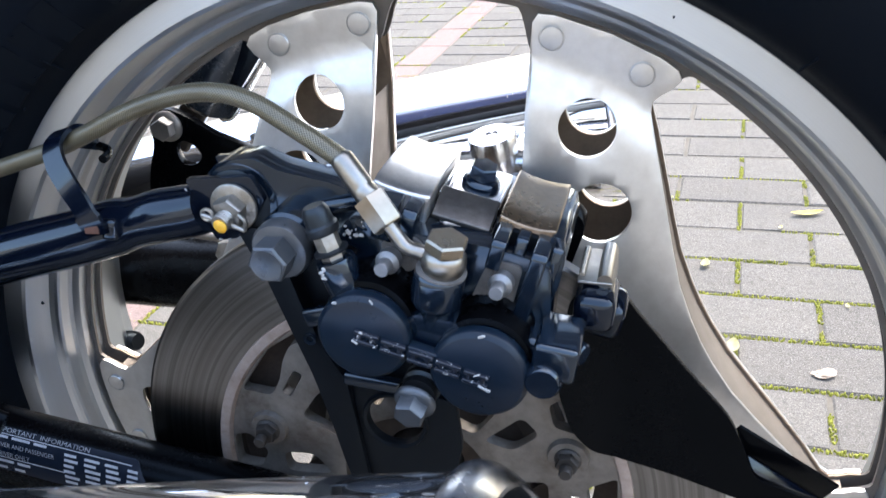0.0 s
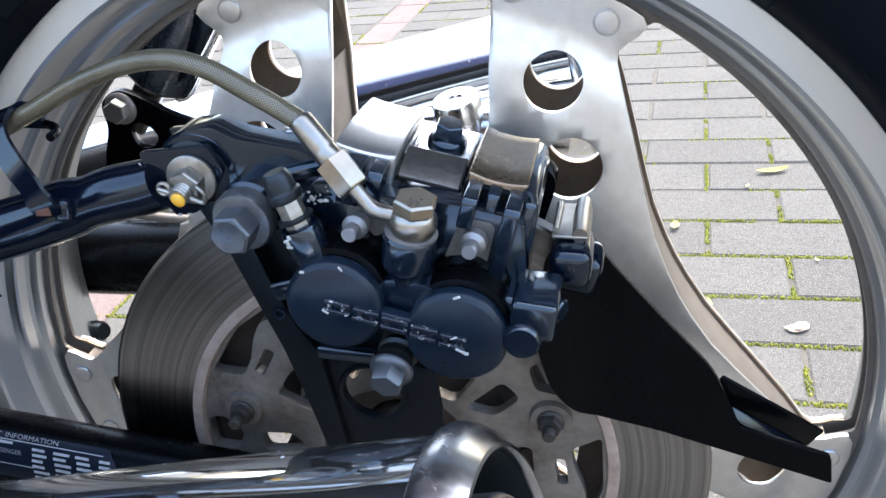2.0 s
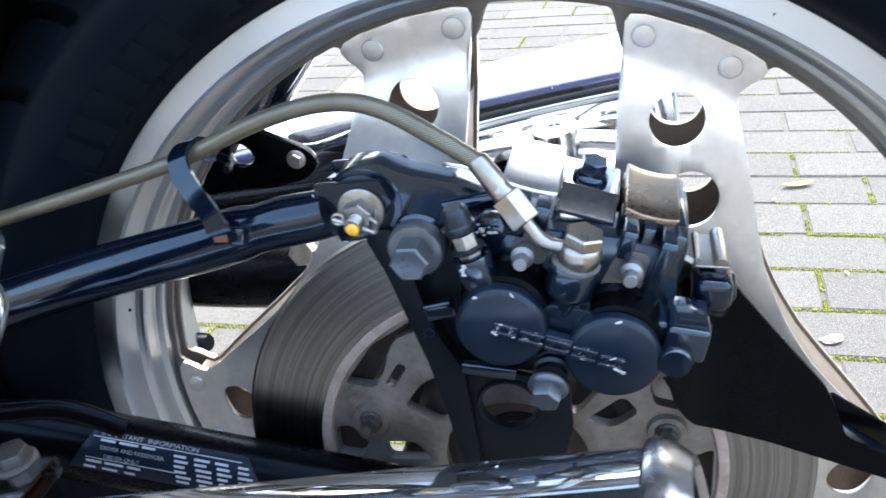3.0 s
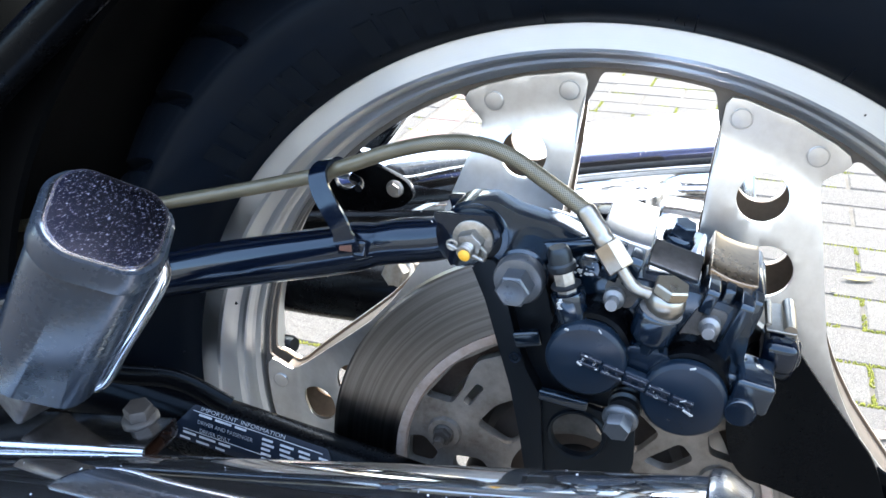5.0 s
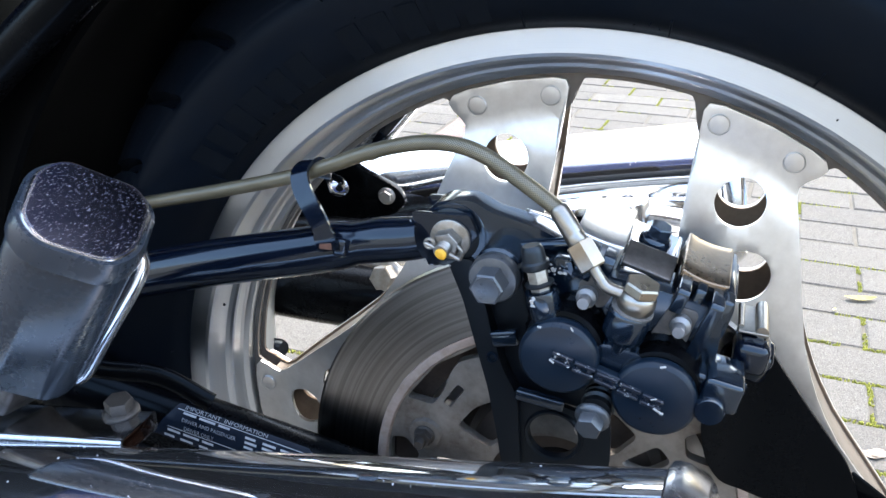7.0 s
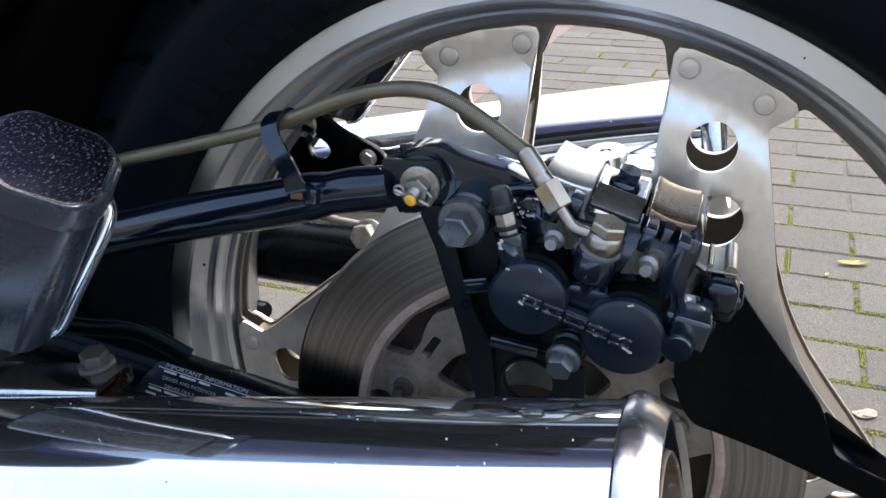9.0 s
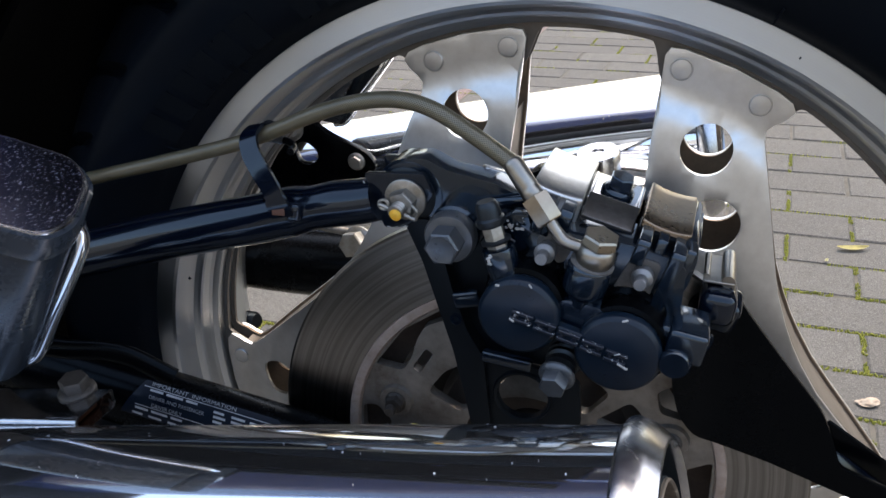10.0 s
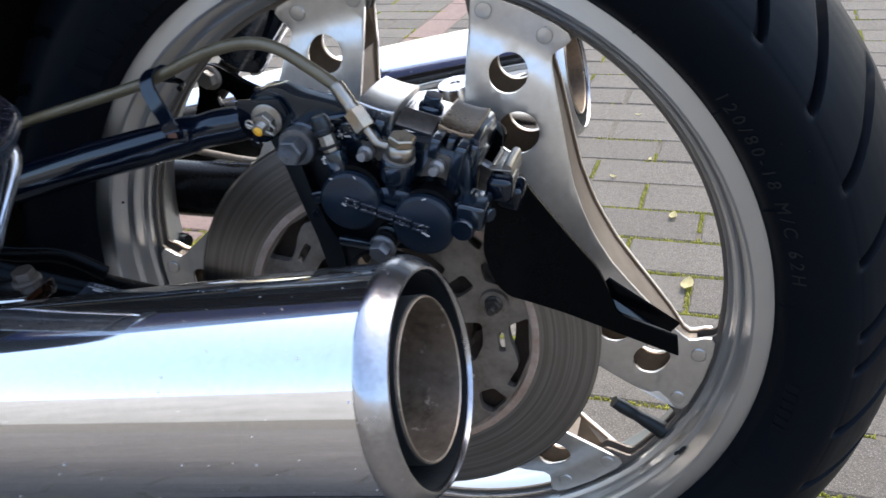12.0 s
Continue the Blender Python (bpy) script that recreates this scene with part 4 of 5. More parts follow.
    part("rubber_bush", rod([(0.0138, 0.0), (0.0142, 0.0015), (0.0140, 0.004), (0.012, 0.0052)], 40, (-0.0485, -0.0795, 0.516), (0, -1, 0)), valve_rubber, caliper_bracket, "rubber bush")
    part("arm_tip", block(along((-0.0125, -0.0660, 0.5185), (0.35, 0.2, 1)), (0.0050, 0.016, 0.0120), 0.0012), cast_grey, caliper_bracket, "bare silvery end of the cast arm")
    part("mount_boss", rod([(0.0115, 0), (0.0115, 0.020), (0.0102, 0.0215)], 36, cal(-60.5, 41, 14.5), cal_way(-0.02, -1, 0.0)), black_paint, caliper_bracket, "round boss behind the large bolt")
    bm = bmesh.new()
    lathe(bm, [(0.0108, 0), (0.0112, 0.0008), (0.0112, 0.0050), (0.0104, 0.0066), (0.0075, 0.0074)], 36, along(cal(-60.8, 19.5, 14.2), cal_way(-0.02, -1, -0.02)), True, True)
    hex_head(bm, cal(-60.9, 12, 14.2), cal_way(-0.02, -1, -0.02), 0.0132, 0.0092, 0, 0.0, 0.05, 0.0007)
    lathe(bm, [(0.0060, 0.0090), (0.0058, 0.0096), (0.0052, 0.0094)], 32, along(cal(-60.9, 12, 14.2), cal_way(-0.02, -1, -0.02)), True, True)
    part("mounting_bolt", bm, mount_steel, caliper_bracket, "large grey hexagon bolt with a domed flange")
    # bleed nipple with its rubber cap
    base, tip = cal(-35.5, 12.0, 12.0), cal(-50.7, 12.4, 37.2)
    up = (tip - base).normalized()
    part("bleed_boss", rod([(0.0066, -0.004), (0.0070, 0.0), (0.0072, 0.0075), (0.0068, 0.0088), (0.0050, 0.0092)], 32, base, up), black_paint, caliper, "boss of the bleed nipple")
    part("cap_loop", rod([(0.0048, 0.0), (0.0062, 0.0004), (0.0064, 0.0012), (0.0048, 0.0018)], 32, base + up * 0.0110, up), valve_rubber, caliper, "rubber loop of the bleed cap")
    part("bleed_nipple", hex_head(bmesh.new(), base + up * 0.0090, up, 0.0078, 0.0105, 0.0, 0.0, 0.2), zinc, caliper, "grey hexagon bleed nipple")
    part("bleed_cap", rod([(0.0056, 0), (0.0060, 0.0008), (0.0060, 0.0030), (0.0051, 0.0038), (0.0049, 0.0080), (0.0042, 0.0098), (0.0036, 0.0104)], 32, base + up * 0.0188, up), valve_rubber, caliper, "black rubber bleed cap")
    rnd = random.Random(17)
    for c0, count, spread in (((-37, 20, 28), 16, 4.0), ((-40.5, 4.6, 16.5), 7, 2.2), ((-33, 12, 8), 5, 1.8)):
        for k in range(count):
            t, y, r = (c0[q] + rnd.uniform(-spread, spread) * (1.0, 0.5, 0.9)[q] for q in range(3))
            bm = bmesh.new()
            bmesh.ops.create_icosphere(bm, subdivisions=1, radius=rnd.choice((0.0002, 0.0003, 0.0004, 0.0006, 0.0009)))
            for v in bm.verts:
                v.co = Vector((v.co.x * rnd.uniform(0.6, 1.8), v.co.y * 0.6, v.co.z * rnd.uniform(0.5, 1.5)))
            bm.transform(Matrix.Translation(cal(t, y, r)))
            part("paint_chip", bm, white_chip, caliper, "crusty pale flake" if k == 0 else "", 20)
    part("corroded_edge", cal_plate([(-44, 22), (-33, 20), (-29, 26), (-33, 33), (-40, 31)], 21, 8, 1.0), black_paint, caliper, "flaking edge beside the bleed nipple")
    return caliper


build_caliper()


def build_splash_guard():
    """Black plastic cover behind the caliper, running down to a channel-shaped tip."""
    pts = rounded([(0.0750, 0.470), (0.0905, 0.4795), (0.0990, 0.4650), (0.1180, 0.4400), (0.1380, 0.4150), (0.1448, 0.3985), (0.1490, 0.3858), (0.1680, 0.3785), (0.1850, 0.3722), (0.1862, 0.3585), (0.1500, 0.3715), (0.1169, 0.3835), (0.0840, 0.3925), (0.0745, 0.4080), (0.0700, 0.4300)], [0.004, 0.004, 0.006, 0.006, 0.006, 0.006, 0.004, 0.001, 0.0015, 0.0015, 0.004, 0.006, 0.008, 0.008, 0.006], 4)
    guard = part("splash_guard", plate(pts, [], lambda u, v: -0.062 + max(0.0, 0.09 - u) * -0.5, 0.003, 0.008), matt_black, motorcycle, "black plastic splash guard behind the caliper", 35)
    bm = block(pose(0.0868, -0.0810, 0.4785, 0, 6, 0), (0.0150, 0.0240, 0.0150), 0.0045, None, 4)
    merge(bm, block(pose(0.0890, -0.0700, 0.4680, 20, 14, 0), (0.0150, 0.0160, 0.0180), 0.0040))
    part("top_lip", bm, gloss_black, guard, "rounded black top of the guard")
    start, tip = Vector((0.1427, -0.0520, 0.4045)), Vector((0.1815, -0.0440, 0.3730))
    run = (tip - start).normalized()
    up = Vector((0.46, -0.78, 0.35)).normalized()
    up = (up - run * up.dot(run)).normalized()
    out = run.cross(up).normalized()
    if out.y > 0:
        out = -out
    long = (tip - start).length * 1.12

    def strip(sec, name, label, mat):
        bm = bmesh.new()
        rows = [[bm.verts.new(start + run * (s * long) + up * (b + lift) + out * a) for a, b in sec] for s, lift in ((0.0, 0.0), (0.3, 0.0), (0.97, 0.0), (1.0, -0.001))]
        n = len(sec)
        for p, q in zip(rows, rows[1:]):
            for k in range(n):
                bm.faces.new((p[k], p[(k + 1) % n], q[(k + 1) % n], q[k]))
        bm.faces.new(rows[0])
        bm.faces.new(rows[-1][::-1])
        bmesh.ops.recalc_face_normals(bm, faces=bm.faces[:])
        bmesh.ops.bevel(bm, geom=[e for e in bm.edges if e.calc_face_angle(0) > 0.8], offset=0.0007, segments=2, profile=0.5, affect="EDGES", clamp_overlap=True)
        part(name, bm, mat, guard, label)
    strip([(0.0, 0.0), (0.0085, -0.0055), (0.0085, -0.0072), (-0.0012, -0.0010)], "channel_wall", "tall back wall of the channel", matt_black)
    strip([(0.0083, -0.0057), (0.0185, -0.0040), (0.0185, -0.0056), (0.0083, -0.0072)], "channel_floor", "glossy floor of the channel", gloss_black)
    # bright clip at the top
    bm = block(pose(0.0866, -0.0700, 0.4870, -2, 4, 0), (0.0128, 0.0280, 0.0014), 0.0005)
    tube(bm, [(0.0902, -0.0838, 0.4882), (0.0902, -0.0700, 0.4886), (0.0902, -0.0570, 0.4880)], [0.0028, 0.0030, 0.0028], 16)
    tube(bm, [(0.0816, -0.0800, 0.4882), (0.0816, -0.0580, 0.4882)], 0.0013, 10)
    merge(bm, block(pose(0.0925, -0.0700, 0.4840), (0.0012, 0.0270, 0.0070), 0.0004))
    part("clip", bm, nickel, guard, "bright bent metal clip")
    return guard


build_splash_guard()


def build_hose():
    line = [(-0.62, 0.0, 0.40), (-0.40, -0.045, 0.458), (-0.30, -0.062, 0.485), (-0.215, -0.0745, 0.5105), (-0.175, -0.077, 0.5215), (-0.133, -0.078, 0.5335), (-0.112, -0.079, 0.5415), (-0.089, -0.081, 0.5512), (-0.066, -0.083, 0.5580), (-0.047, -0.086, 0.5600), (-0.0315, -0.089, 0.5570), (-0.0145, -0.0935, 0.5490), (-0.0035, -0.0960, 0.5430), (0.0034, -0.0987, 0.5396)]
    bm = tube(bmesh.new(), spline(line, 8), 0.0036, 20, True, True)
    hose = part("brake_hose", bm, hose_mat, motorcycle, "braided steel brake hose in a yellowed clear sleeve")
    a, b = Vector((0.0030, -0.0985, 0.5400)), Vector((0.0205, -0.1072, 0.5188))
    d = (b - a).normalized()
    part("crimp", rod([(0.0036, -0.0012), (0.0042, -0.0004), (0.0043, 0.0010), (0.0044, 0.0118), (0.0042, 0.0124), (0.0044, 0.0130), (0.0044, 0.0158), (0.0040, 0.0166)], 40, a, d), nickel, hose, "long satin metal crimp sleeve")
    part("hose_nut", hex_head(bmesh.new(), a + d * 0.0164, d, 0.0108, 0.0120, 0, 0.0, 0.25, 0.0007), brass, hose, "brassy hexagon nut")
    c = a + d * 0.0262
    bj = cal(-1.6, 11.8, 32.0)
    bm = tube(bmesh.new(), spline([c, Vector((0.0236, -0.1076, 0.5146)), Vector((0.0272, -0.1088, 0.5120)), Vector((0.0330, -0.1098, 0.5108)), bj], 8), 0.0026, 24)
    part("pipe_bend", bm, nickel, hose, "bent plated pipe")
    up = cal_way(-0.05, -0.08, 1)
    base = cal(-1.8, 11.8, 27.6)
    part("banjo", rod([(0.0058, 0), (0.0070, 0.0006), (0.0077, 0.0024), (0.0079, 0.0046), (0.0076, 0.0068), (0.0068, 0.0084), (0.0060, 0.0090)], 48, base, up), nickel, hose, "round plated banjo fitting")
    part("banjo_bolt", hex_head(bmesh.new(), base + up * 0.0088, up, 0.0130, 0.0050, 0.0062, 0.0008, 0.35, 0.0008), brass, hose, "plated hexagon banjo bolt")
    return hose


build_hose()


def build_torque_rod():
    line = [(-0.62, -0.088, 0.352), (-0.40, -0.087, 0.418), (-0.2100, -0.086, 0.4755), (-0.1600, -0.0855, 0.4895), (-0.1230, -0.085, 0.4988), (-0.1050, -0.085, 0.5040), (-0.0950, -0.085, 0.5065), (-0.0820, -0.085, 0.5098), (-0.0690, -0.085, 0.5122), (-0.0620, -0.085, 0.514)]
    rad = [0.0125, 0.0124, 0.0122, 0.0121, 0.0120, 0.0118, 0.0102, 0.0108, 0.0104, 0.0100]
    pts = spline(line, 4)
    radii = [rad[min(k // 4, len(rad) - 1)] * (1 - (k % 4) / 4) + rad[min(k // 4 + 1, len(rad) - 1)] * ((k % 4) / 4) for k in range(len(pts))]
    bm = tube(bmesh.new(), pts, radii, 32)
    rod_ob = part("torque_rod", bm, gloss_black, motorcycle, "glossy black tubular torque rod with a dented end")
    # forked end plates
    for y, t in ((-0.0925, 0.0030), (-0.0690, 0.0030)):
        pl = rounded([(-0.0665, 0.5270), (-0.0390, 0.5285), (-0.0350, 0.5190), (-0.0430, 0.5070), (-0.0500, 0.5025), (-0.0585, 0.5015), (-0.0625, 0.5110)], 0.0014, 3)
        part("fork_plate", plate(pl, [], y + 0.004, t, 0, None, 0.0008), gloss_black, rod_ob, "flattened fork plate")
    rnd = random.Random(23)
    for x, z in ((-0.0672, 0.5225), (-0.0655, 0.5170), (-0.0640, 0.5130), (-0.0622, 0.5085), (-0.0602, 0.5040), (-0.0570, 0.5020), (-0.0535, 0.5022), (-0.0480, 0.5030)):
        part("paint_chip", block(pose(x + rnd.uniform(-0.0006, 0.0006), -0.0887, z, 0, rnd.uniform(-60, 60), 0), (rnd.uniform(0.0005, 0.0022), 0.0006, rnd.uniform(0.0004, 0.0009)), 0.0002), white_chip, rod_ob)
    part("washer", rod([(0.0090, 0), (0.0095, 0.0004), (0.0095, 0.0016), (0.0089, 0.002)], 40, (-0.0475, -0.0886, 0.5165), (0, -1, 0)), zinc, rod_ob, "broad plated washer")
    bm = hex_head(bmesh.new(), Vector((-0.0478, -0.0906, 0.5160)), (-0.02, -1, -0.05), 0.0115, 0.0052, 0.0, 0.0, 0.3)
    part("nut", bm, zinc, rod_ob, "plated hexagon nut")
    thread = [(0.0033 + 0.0004 * (k % 2), 0.0007 * k) for k in range(11)]
    part("stud", rod(thread, 24, (-0.0482, -0.0930, 0.5150), (-0.10, -1, -0.14)), zinc, rod_ob, "threaded stud end")
    tip = Vector((-0.0482, -0.0930, 0.5150)) + Vector((-0.10, -1, -0.14)).normalized() * 0.0070
    part("paint_dab", rod([(0.0026, -0.0002), (0.0028, 0.0006), (0.0022, 0.0011), (0.001, 0.0013)], 14, tip + Vector((0.0004, 0, -0.0006)), (-0.10, -1, -0.14)), yellow_paint, rod_ob, "orange paint dab on the stud")
    bm = bmesh.new()
    q = Vector((-0.0482, -0.0930, 0.5150)) + Vector((-0.10, -1, -0.14)).normalized() * 0.004
    tube(bm, [q + Vector((-0.0085, 0, 0.0020)), q + Vector((0.008, 0, -0.0040))], 0.0010, 10)
    tube(bm, [q + Vector((-0.0085 + 0.0022 * (1 - math.cos(a)), 0.0, 0.0020 + 0.0022 * math.sin(a))) for a in [k * math.pi / 6 for k in range(13)]], 0.0008, 8)
    tube(bm, spline([q + Vector((0.008, 0, -0.004)), q + Vector((0.0095, -0.001, 0.000)), q + Vector((0.007, -0.001, 0.003))], 4), 0.0008, 8)
    part("split_pin", bm, zinc, rod_ob, "bent wire split pin")
    # hose clip: strap from the rod up round the hose
    strap = spline([(-0.1040, -0.0980, 0.5070), (-0.1052, -0.0992, 0.5125), (-0.1080, -0.0985, 0.5200), (-0.1140, -0.0955, 0.5275), (-0.1205, -0.0905, 0.5345), (-0.1232, -0.0850, 0.5402), (-0.1215, -0.0775, 0.5428), (-0.1185, -0.0722, 0.5390), (-0.1190, -0.0712, 0.5325)], 6)
    bm = bmesh.new()
    rows = []
    side = Vector((0.92, 0.0, 0.28))
    for k, p in enumerate(strap):
        d = (strap[min(k + 1, len(strap) - 1)] - strap[max(k - 1, 0)]).normalized()
        s = (side - d * side.dot(d)).normalized()
        n = s.cross(d)
        wide = 0.0046 if k > 8 else 0.0054
        rows.append([bm.verts.new(p + s * a * wide + n * b * 0.0009) for a, b in ((-1, -1), (1, -1), (1, 1), (-1, 1))])
    for a, b in zip(rows, rows[1:]):
        for j in range(4):
            bm.faces.new((a[j], a[(j + 1) % 4], b[(j + 1) % 4], b[j]))
    bm.faces.new(rows[0])
    bm.faces.new(rows[-1][::-1])
    clip = part("hose_clip", bm, gloss_black, rod_ob, "black steel strap holding the hose")
    part("weld_tab", block(along((-0.0995, -0.0962, 0.5085), (0, -1, 0.1)), (0.007, 0.009, 0.004), 0.0018), gloss_black, rod_ob, "welded tab")
    part("rust_spot", block(along((-0.1052, -0.0996, 0.5108), (0, -1, 0.1)), (0.0062, 0.0055, 0.0008), 0.0003), rust, rod_ob, "rusty patch where the paint has flaked")
    bm = bmesh.new()
    tube(bm, spline([(-0.112, -0.0735, 0.5345), (-0.108, -0.0745, 0.5335), (-0.1055, -0.078, 0.5325), (-0.1045, -0.083, 0.5325)], 4), 0.0018, 10)
    part("clip_hook", bm, matt_black, rod_ob, "hooked end of the strap")
    return rod_ob


build_torque_rod()


def build_silencer(side):
    """Chrome silencer, widening to a flared end ring round a smaller pipe; side -1 is the one beside the caliper."""
    yc = -0.2145 if side < 0 else 2 * MID + 0.2145
    way = Vector((0.985, 0.0, 0.180)).normalized()
    end = Vector((0.0830, yc, 0.4425))
    m = along(end, -way)
    ob = part("silencer", lathe(bmesh.new(), [(0.0545, 0.012), (0.0545, 0.028), (0.0545, 0.06), (0.0545, 0.10), (0.0543, 0.16), (0.0540, 0.23), (0.0530, 0.32), (0.0500, 0.42), (0.0450, 0.52), (0.040, 0.60)], 96, m, False, True), chrome, motorcycle, "polished chrome silencer, speckled with water marks", 30)
    rnd = random.Random(31 + side)
    bm = bmesh.new()
    for _ in range(260):
        back, turn, size = rnd.uniform(0.016, 0.36), rnd.uniform(0, 2 * math.pi), 0.00022 + 0.00065 * rnd.random() ** 3
        r = 0.0546 - 0.0018 * max(0.0, back - 0.20) / 0.12
        squash = rnd.uniform(0.6, 1.0)
        bm.faces.new([bm.verts.new(m @ Vector(((r + 0.00008) * math.cos(turn + size * math.cos(w) / r), (r + 0.00008) * math.sin(turn + size * math.cos(w) / r), back + size * squash * math.sin(w)))) for w in (math.pi / 3 * j for j in range(6))])
    tagged(part("water_marks", bm, water_mark, ob, "tiny pale dried water marks"), kind="stuff")
    part("end_ring", lathe(bmesh.new(), [(0.0487, 0.0030), (0.0489, 0.0012), (0.0496, 0.0), (0.0508, 0.0002), (0.0545, 0.0042), (0.0566, 0.0076), (0.0574, 0.0104), (0.0572, 0.0122), (0.0562, 0.0132), (0.0545, 0.0136), (0.0543, 0.020)], 96, m), ring_mat, ob, "dulled chrome end ring with spots of corrosion", 30)
    # gap between ring and pipe, coloured near-black throughout
    part("end_baffle", lathe(bmesh.new(), [(0.0488, 0.0028), (0.0488, 0.050), (0.0383, 0.052), (0.0383, 0.0032), (0.0377, 0.0028)], 72, m), gap_black, ob, "black gap inside the ring")
    part("tail_pipe", lathe(bmesh.new(), [(0.0378, 0.0030), (0.0376, 0.0018), (0.0370, 0.0014), (0.0364, 0.0022), (0.0362, 0.03), (0.0362, 0.10), (0.036, 0.16)], 72, m, False, True), pipe_mat, ob, "brown-grey tail pipe, open at the end", 30)
    return ob


build_silencer(-1)
build_silencer(1)


def build_footrest(side):
    """Folding passenger footrest: rubber body, chrome end plate and chrome strip, on a bracket."""
    fl = lambda p: Vector((p[0], p[1] if side < 0 else 2 * MID - p[1], p[2]))
    top, base = Vector((-0.1640, -0.1820, 0.5510)), Vector((-0.2405, -0.1620, 0.4485))
    axis = (top - base).normalized()
    e1 = (Vector((0.949, 0.316, 0.0)) - axis * Vector((0.949, 0.316, 0.0)).dot(axis)).normalized()
    e2 = axis.cross(e1).normalized()
    sec = rounded([(-0.0235, -0.016), (-0.013, -0.0255), (0.016, -0.0245), (0.0245, -0.012), (0.0245, 0.014), (0.0165, 0.023), (-0.0165, 0.023), (-0.0245, 0.012)], 0.0075, 6)
    n_sec = len(sec)

    def shell(scale, s0, s1, slant):
        bm = bmesh.new()
        rows = []
        for s, sc in ((s0, scale * 0.9), (s0 + 0.003, scale), (s1 - 0.003, scale), (s1, scale * 0.93)):
            row = []
            for a, b in sec:
                p = base + axis * s + e1 * a * sc + e2 * b * sc
                if slant and s > s0 + 0.0101:
                    p = p + axis * (-0.10 * b)
                row.append(bm.verts.new(fl(p)))
            rows.append(row)
        for a, b in zip(rows, rows[1:]):
            for k in range(n_sec):
                bm.faces.new((a[k], a[(k + 1) % n_sec], b[(k + 1) % n_sec], b[k]))
        bm.faces.new(rows[0][::-1])
        bm.faces.new(rows[-1])
        return bm
    length = (top - base).length
    peg = part("footrest", shell(1.0, 0.026, length - 0.014, True), peg_rubber, motorcycle, "grey-black ribbed rubber passenger footrest, folded up", 40)
    part("rubber_collar", shell(1.04, length - 0.013, length - 0.002, True), collar_mat, peg, "rounded grey end collar", 40)
    part("plate_rim", shell(0.95, length - 0.006, length + 0.0006, True), worn_chrome, peg, "bright chrome rim", 40)
    part("end_plate", shell(0.90, length - 0.006, length + 0.0010, True), scratched_chrome, peg, "scratched chrome end plate", 40)
    bm = tube(bmesh.new(), spline([fl(base + axis * 0.024 + e1 * 0.018 + e2 * -0.01), fl(base + axis * 0.034 + e1 * 0.0258 + e2 * -0.008), fl(base + axis * 0.06 + e1 * 0.0265 + e2 * -0.007), fl(base + axis * (length - 0.020) + e1 * 0.0275 + e2 * -0.006), fl(base + axis * (length - 0.008) + e1 * 0.0235 + e2 * -0.004)], 6), 0.0032, 14)
    part("edge_trim", bm, chrome, peg, "bright chrome edge strip", 40)
    bm = block(along(fl(base + axis * 0.008), axis if side < 0 else Vector((axis.x, -axis.y, axis.z))), (0.026, 0.020, 0.040), 0.003)
    part("hinge", bm, crusted_steel, peg, "crusted hinge block")
    return peg


build_footrest(-1)
build_footrest(1)


def build_swing_arm():
    bm = bmesh.new()
    tube(bm, spline([(-0.62, -0.075, 0.440), (-0.40, -0.077, 0.405), (-0.24, -0.078, 0.378), (-0.12, -0.078, 0.358), (-0.045, -0.078, 0.345)], 6), 0.021, 24, True, False, 0.8)
    arm = part("swing_arm", bm, matt_black, motorcycle, "black swing arm beside the wheel")
    # information sticker along its upper face
    def put(a, b, c):
        x = -0.210 + a
        ang = radians(5) + b / 0.021
        r = 0.0213 + c
        return Vector((x, -0.078 - 0.8 * r * math.cos(ang), 0.373 - 0.168 * a + r * math.sin(ang)))
    sl = rounded([(-0.014, 0.0), (0.094, 0.0), (0.080, 0.0225), (0.0, 0.0225)], 0.0015, 3)
    sticker = part("sticker", plate(sl, [], 0.0, 0.0006, 0.004, put, 0.0), sticker_blue, arm, "dark blue tyre information sticker with small white print")
    part("print", text_mesh("IMPORTANT  INFORMATION", 0.0036, 0.0002, lambda co: put(0.004 + co.x * 1.1, 0.0205 + co.y, 0.0009)), sticker_white, sticker, "printed heading")
    part("print", text_mesh("DRIVER AND PASSENGER", 0.0030, 0.0002, lambda co: put(0.004 + co.x, 0.0128 + co.y, 0.0009)), sticker_white, sticker, "printed line")
    part("print", text_mesh("DRIVER ONLY", 0.0030, 0.0002, lambda co: put(0.006 + co.x, 0.0085 + co.y, 0.0009)), sticker_white, sticker, "printed line")
    bm = bmesh.new()
    rnd = random.Random(9)

    def bar(a, b, w, h=0.0013):
        bm.faces.new([bm.verts.new(put(x, y, 0.0008)) for x, y in ((a, b), (a + w, b), (a + w, b + h), (a, b + h))])
    for row in range(6):
        b = 0.0150 - row * 0.0026
        for col in (0.044, 0.055, 0.066, 0.077):
            bar(col - 0.1 * b + rnd.uniform(0, 0.001), b, rnd.uniform(0.005, 0.0085))
    for a, w in ((0.004, 0.008), (0.014, 0.010), (0.026, 0.007)):
        bar(a, 0.0163, w)
        bar(a - 0.008, 0.0045, w)
        bar(a - 0.010, 0.0012, w * 0.8)
    bar(0.000, 0.0182, 0.078, 0.0005)
    bar(-0.004, 0.0068, 0.048, 0.0004)
    tagged(part("print", bm, sticker_white, sticker), kind="stuff")
    return arm


build_swing_arm()


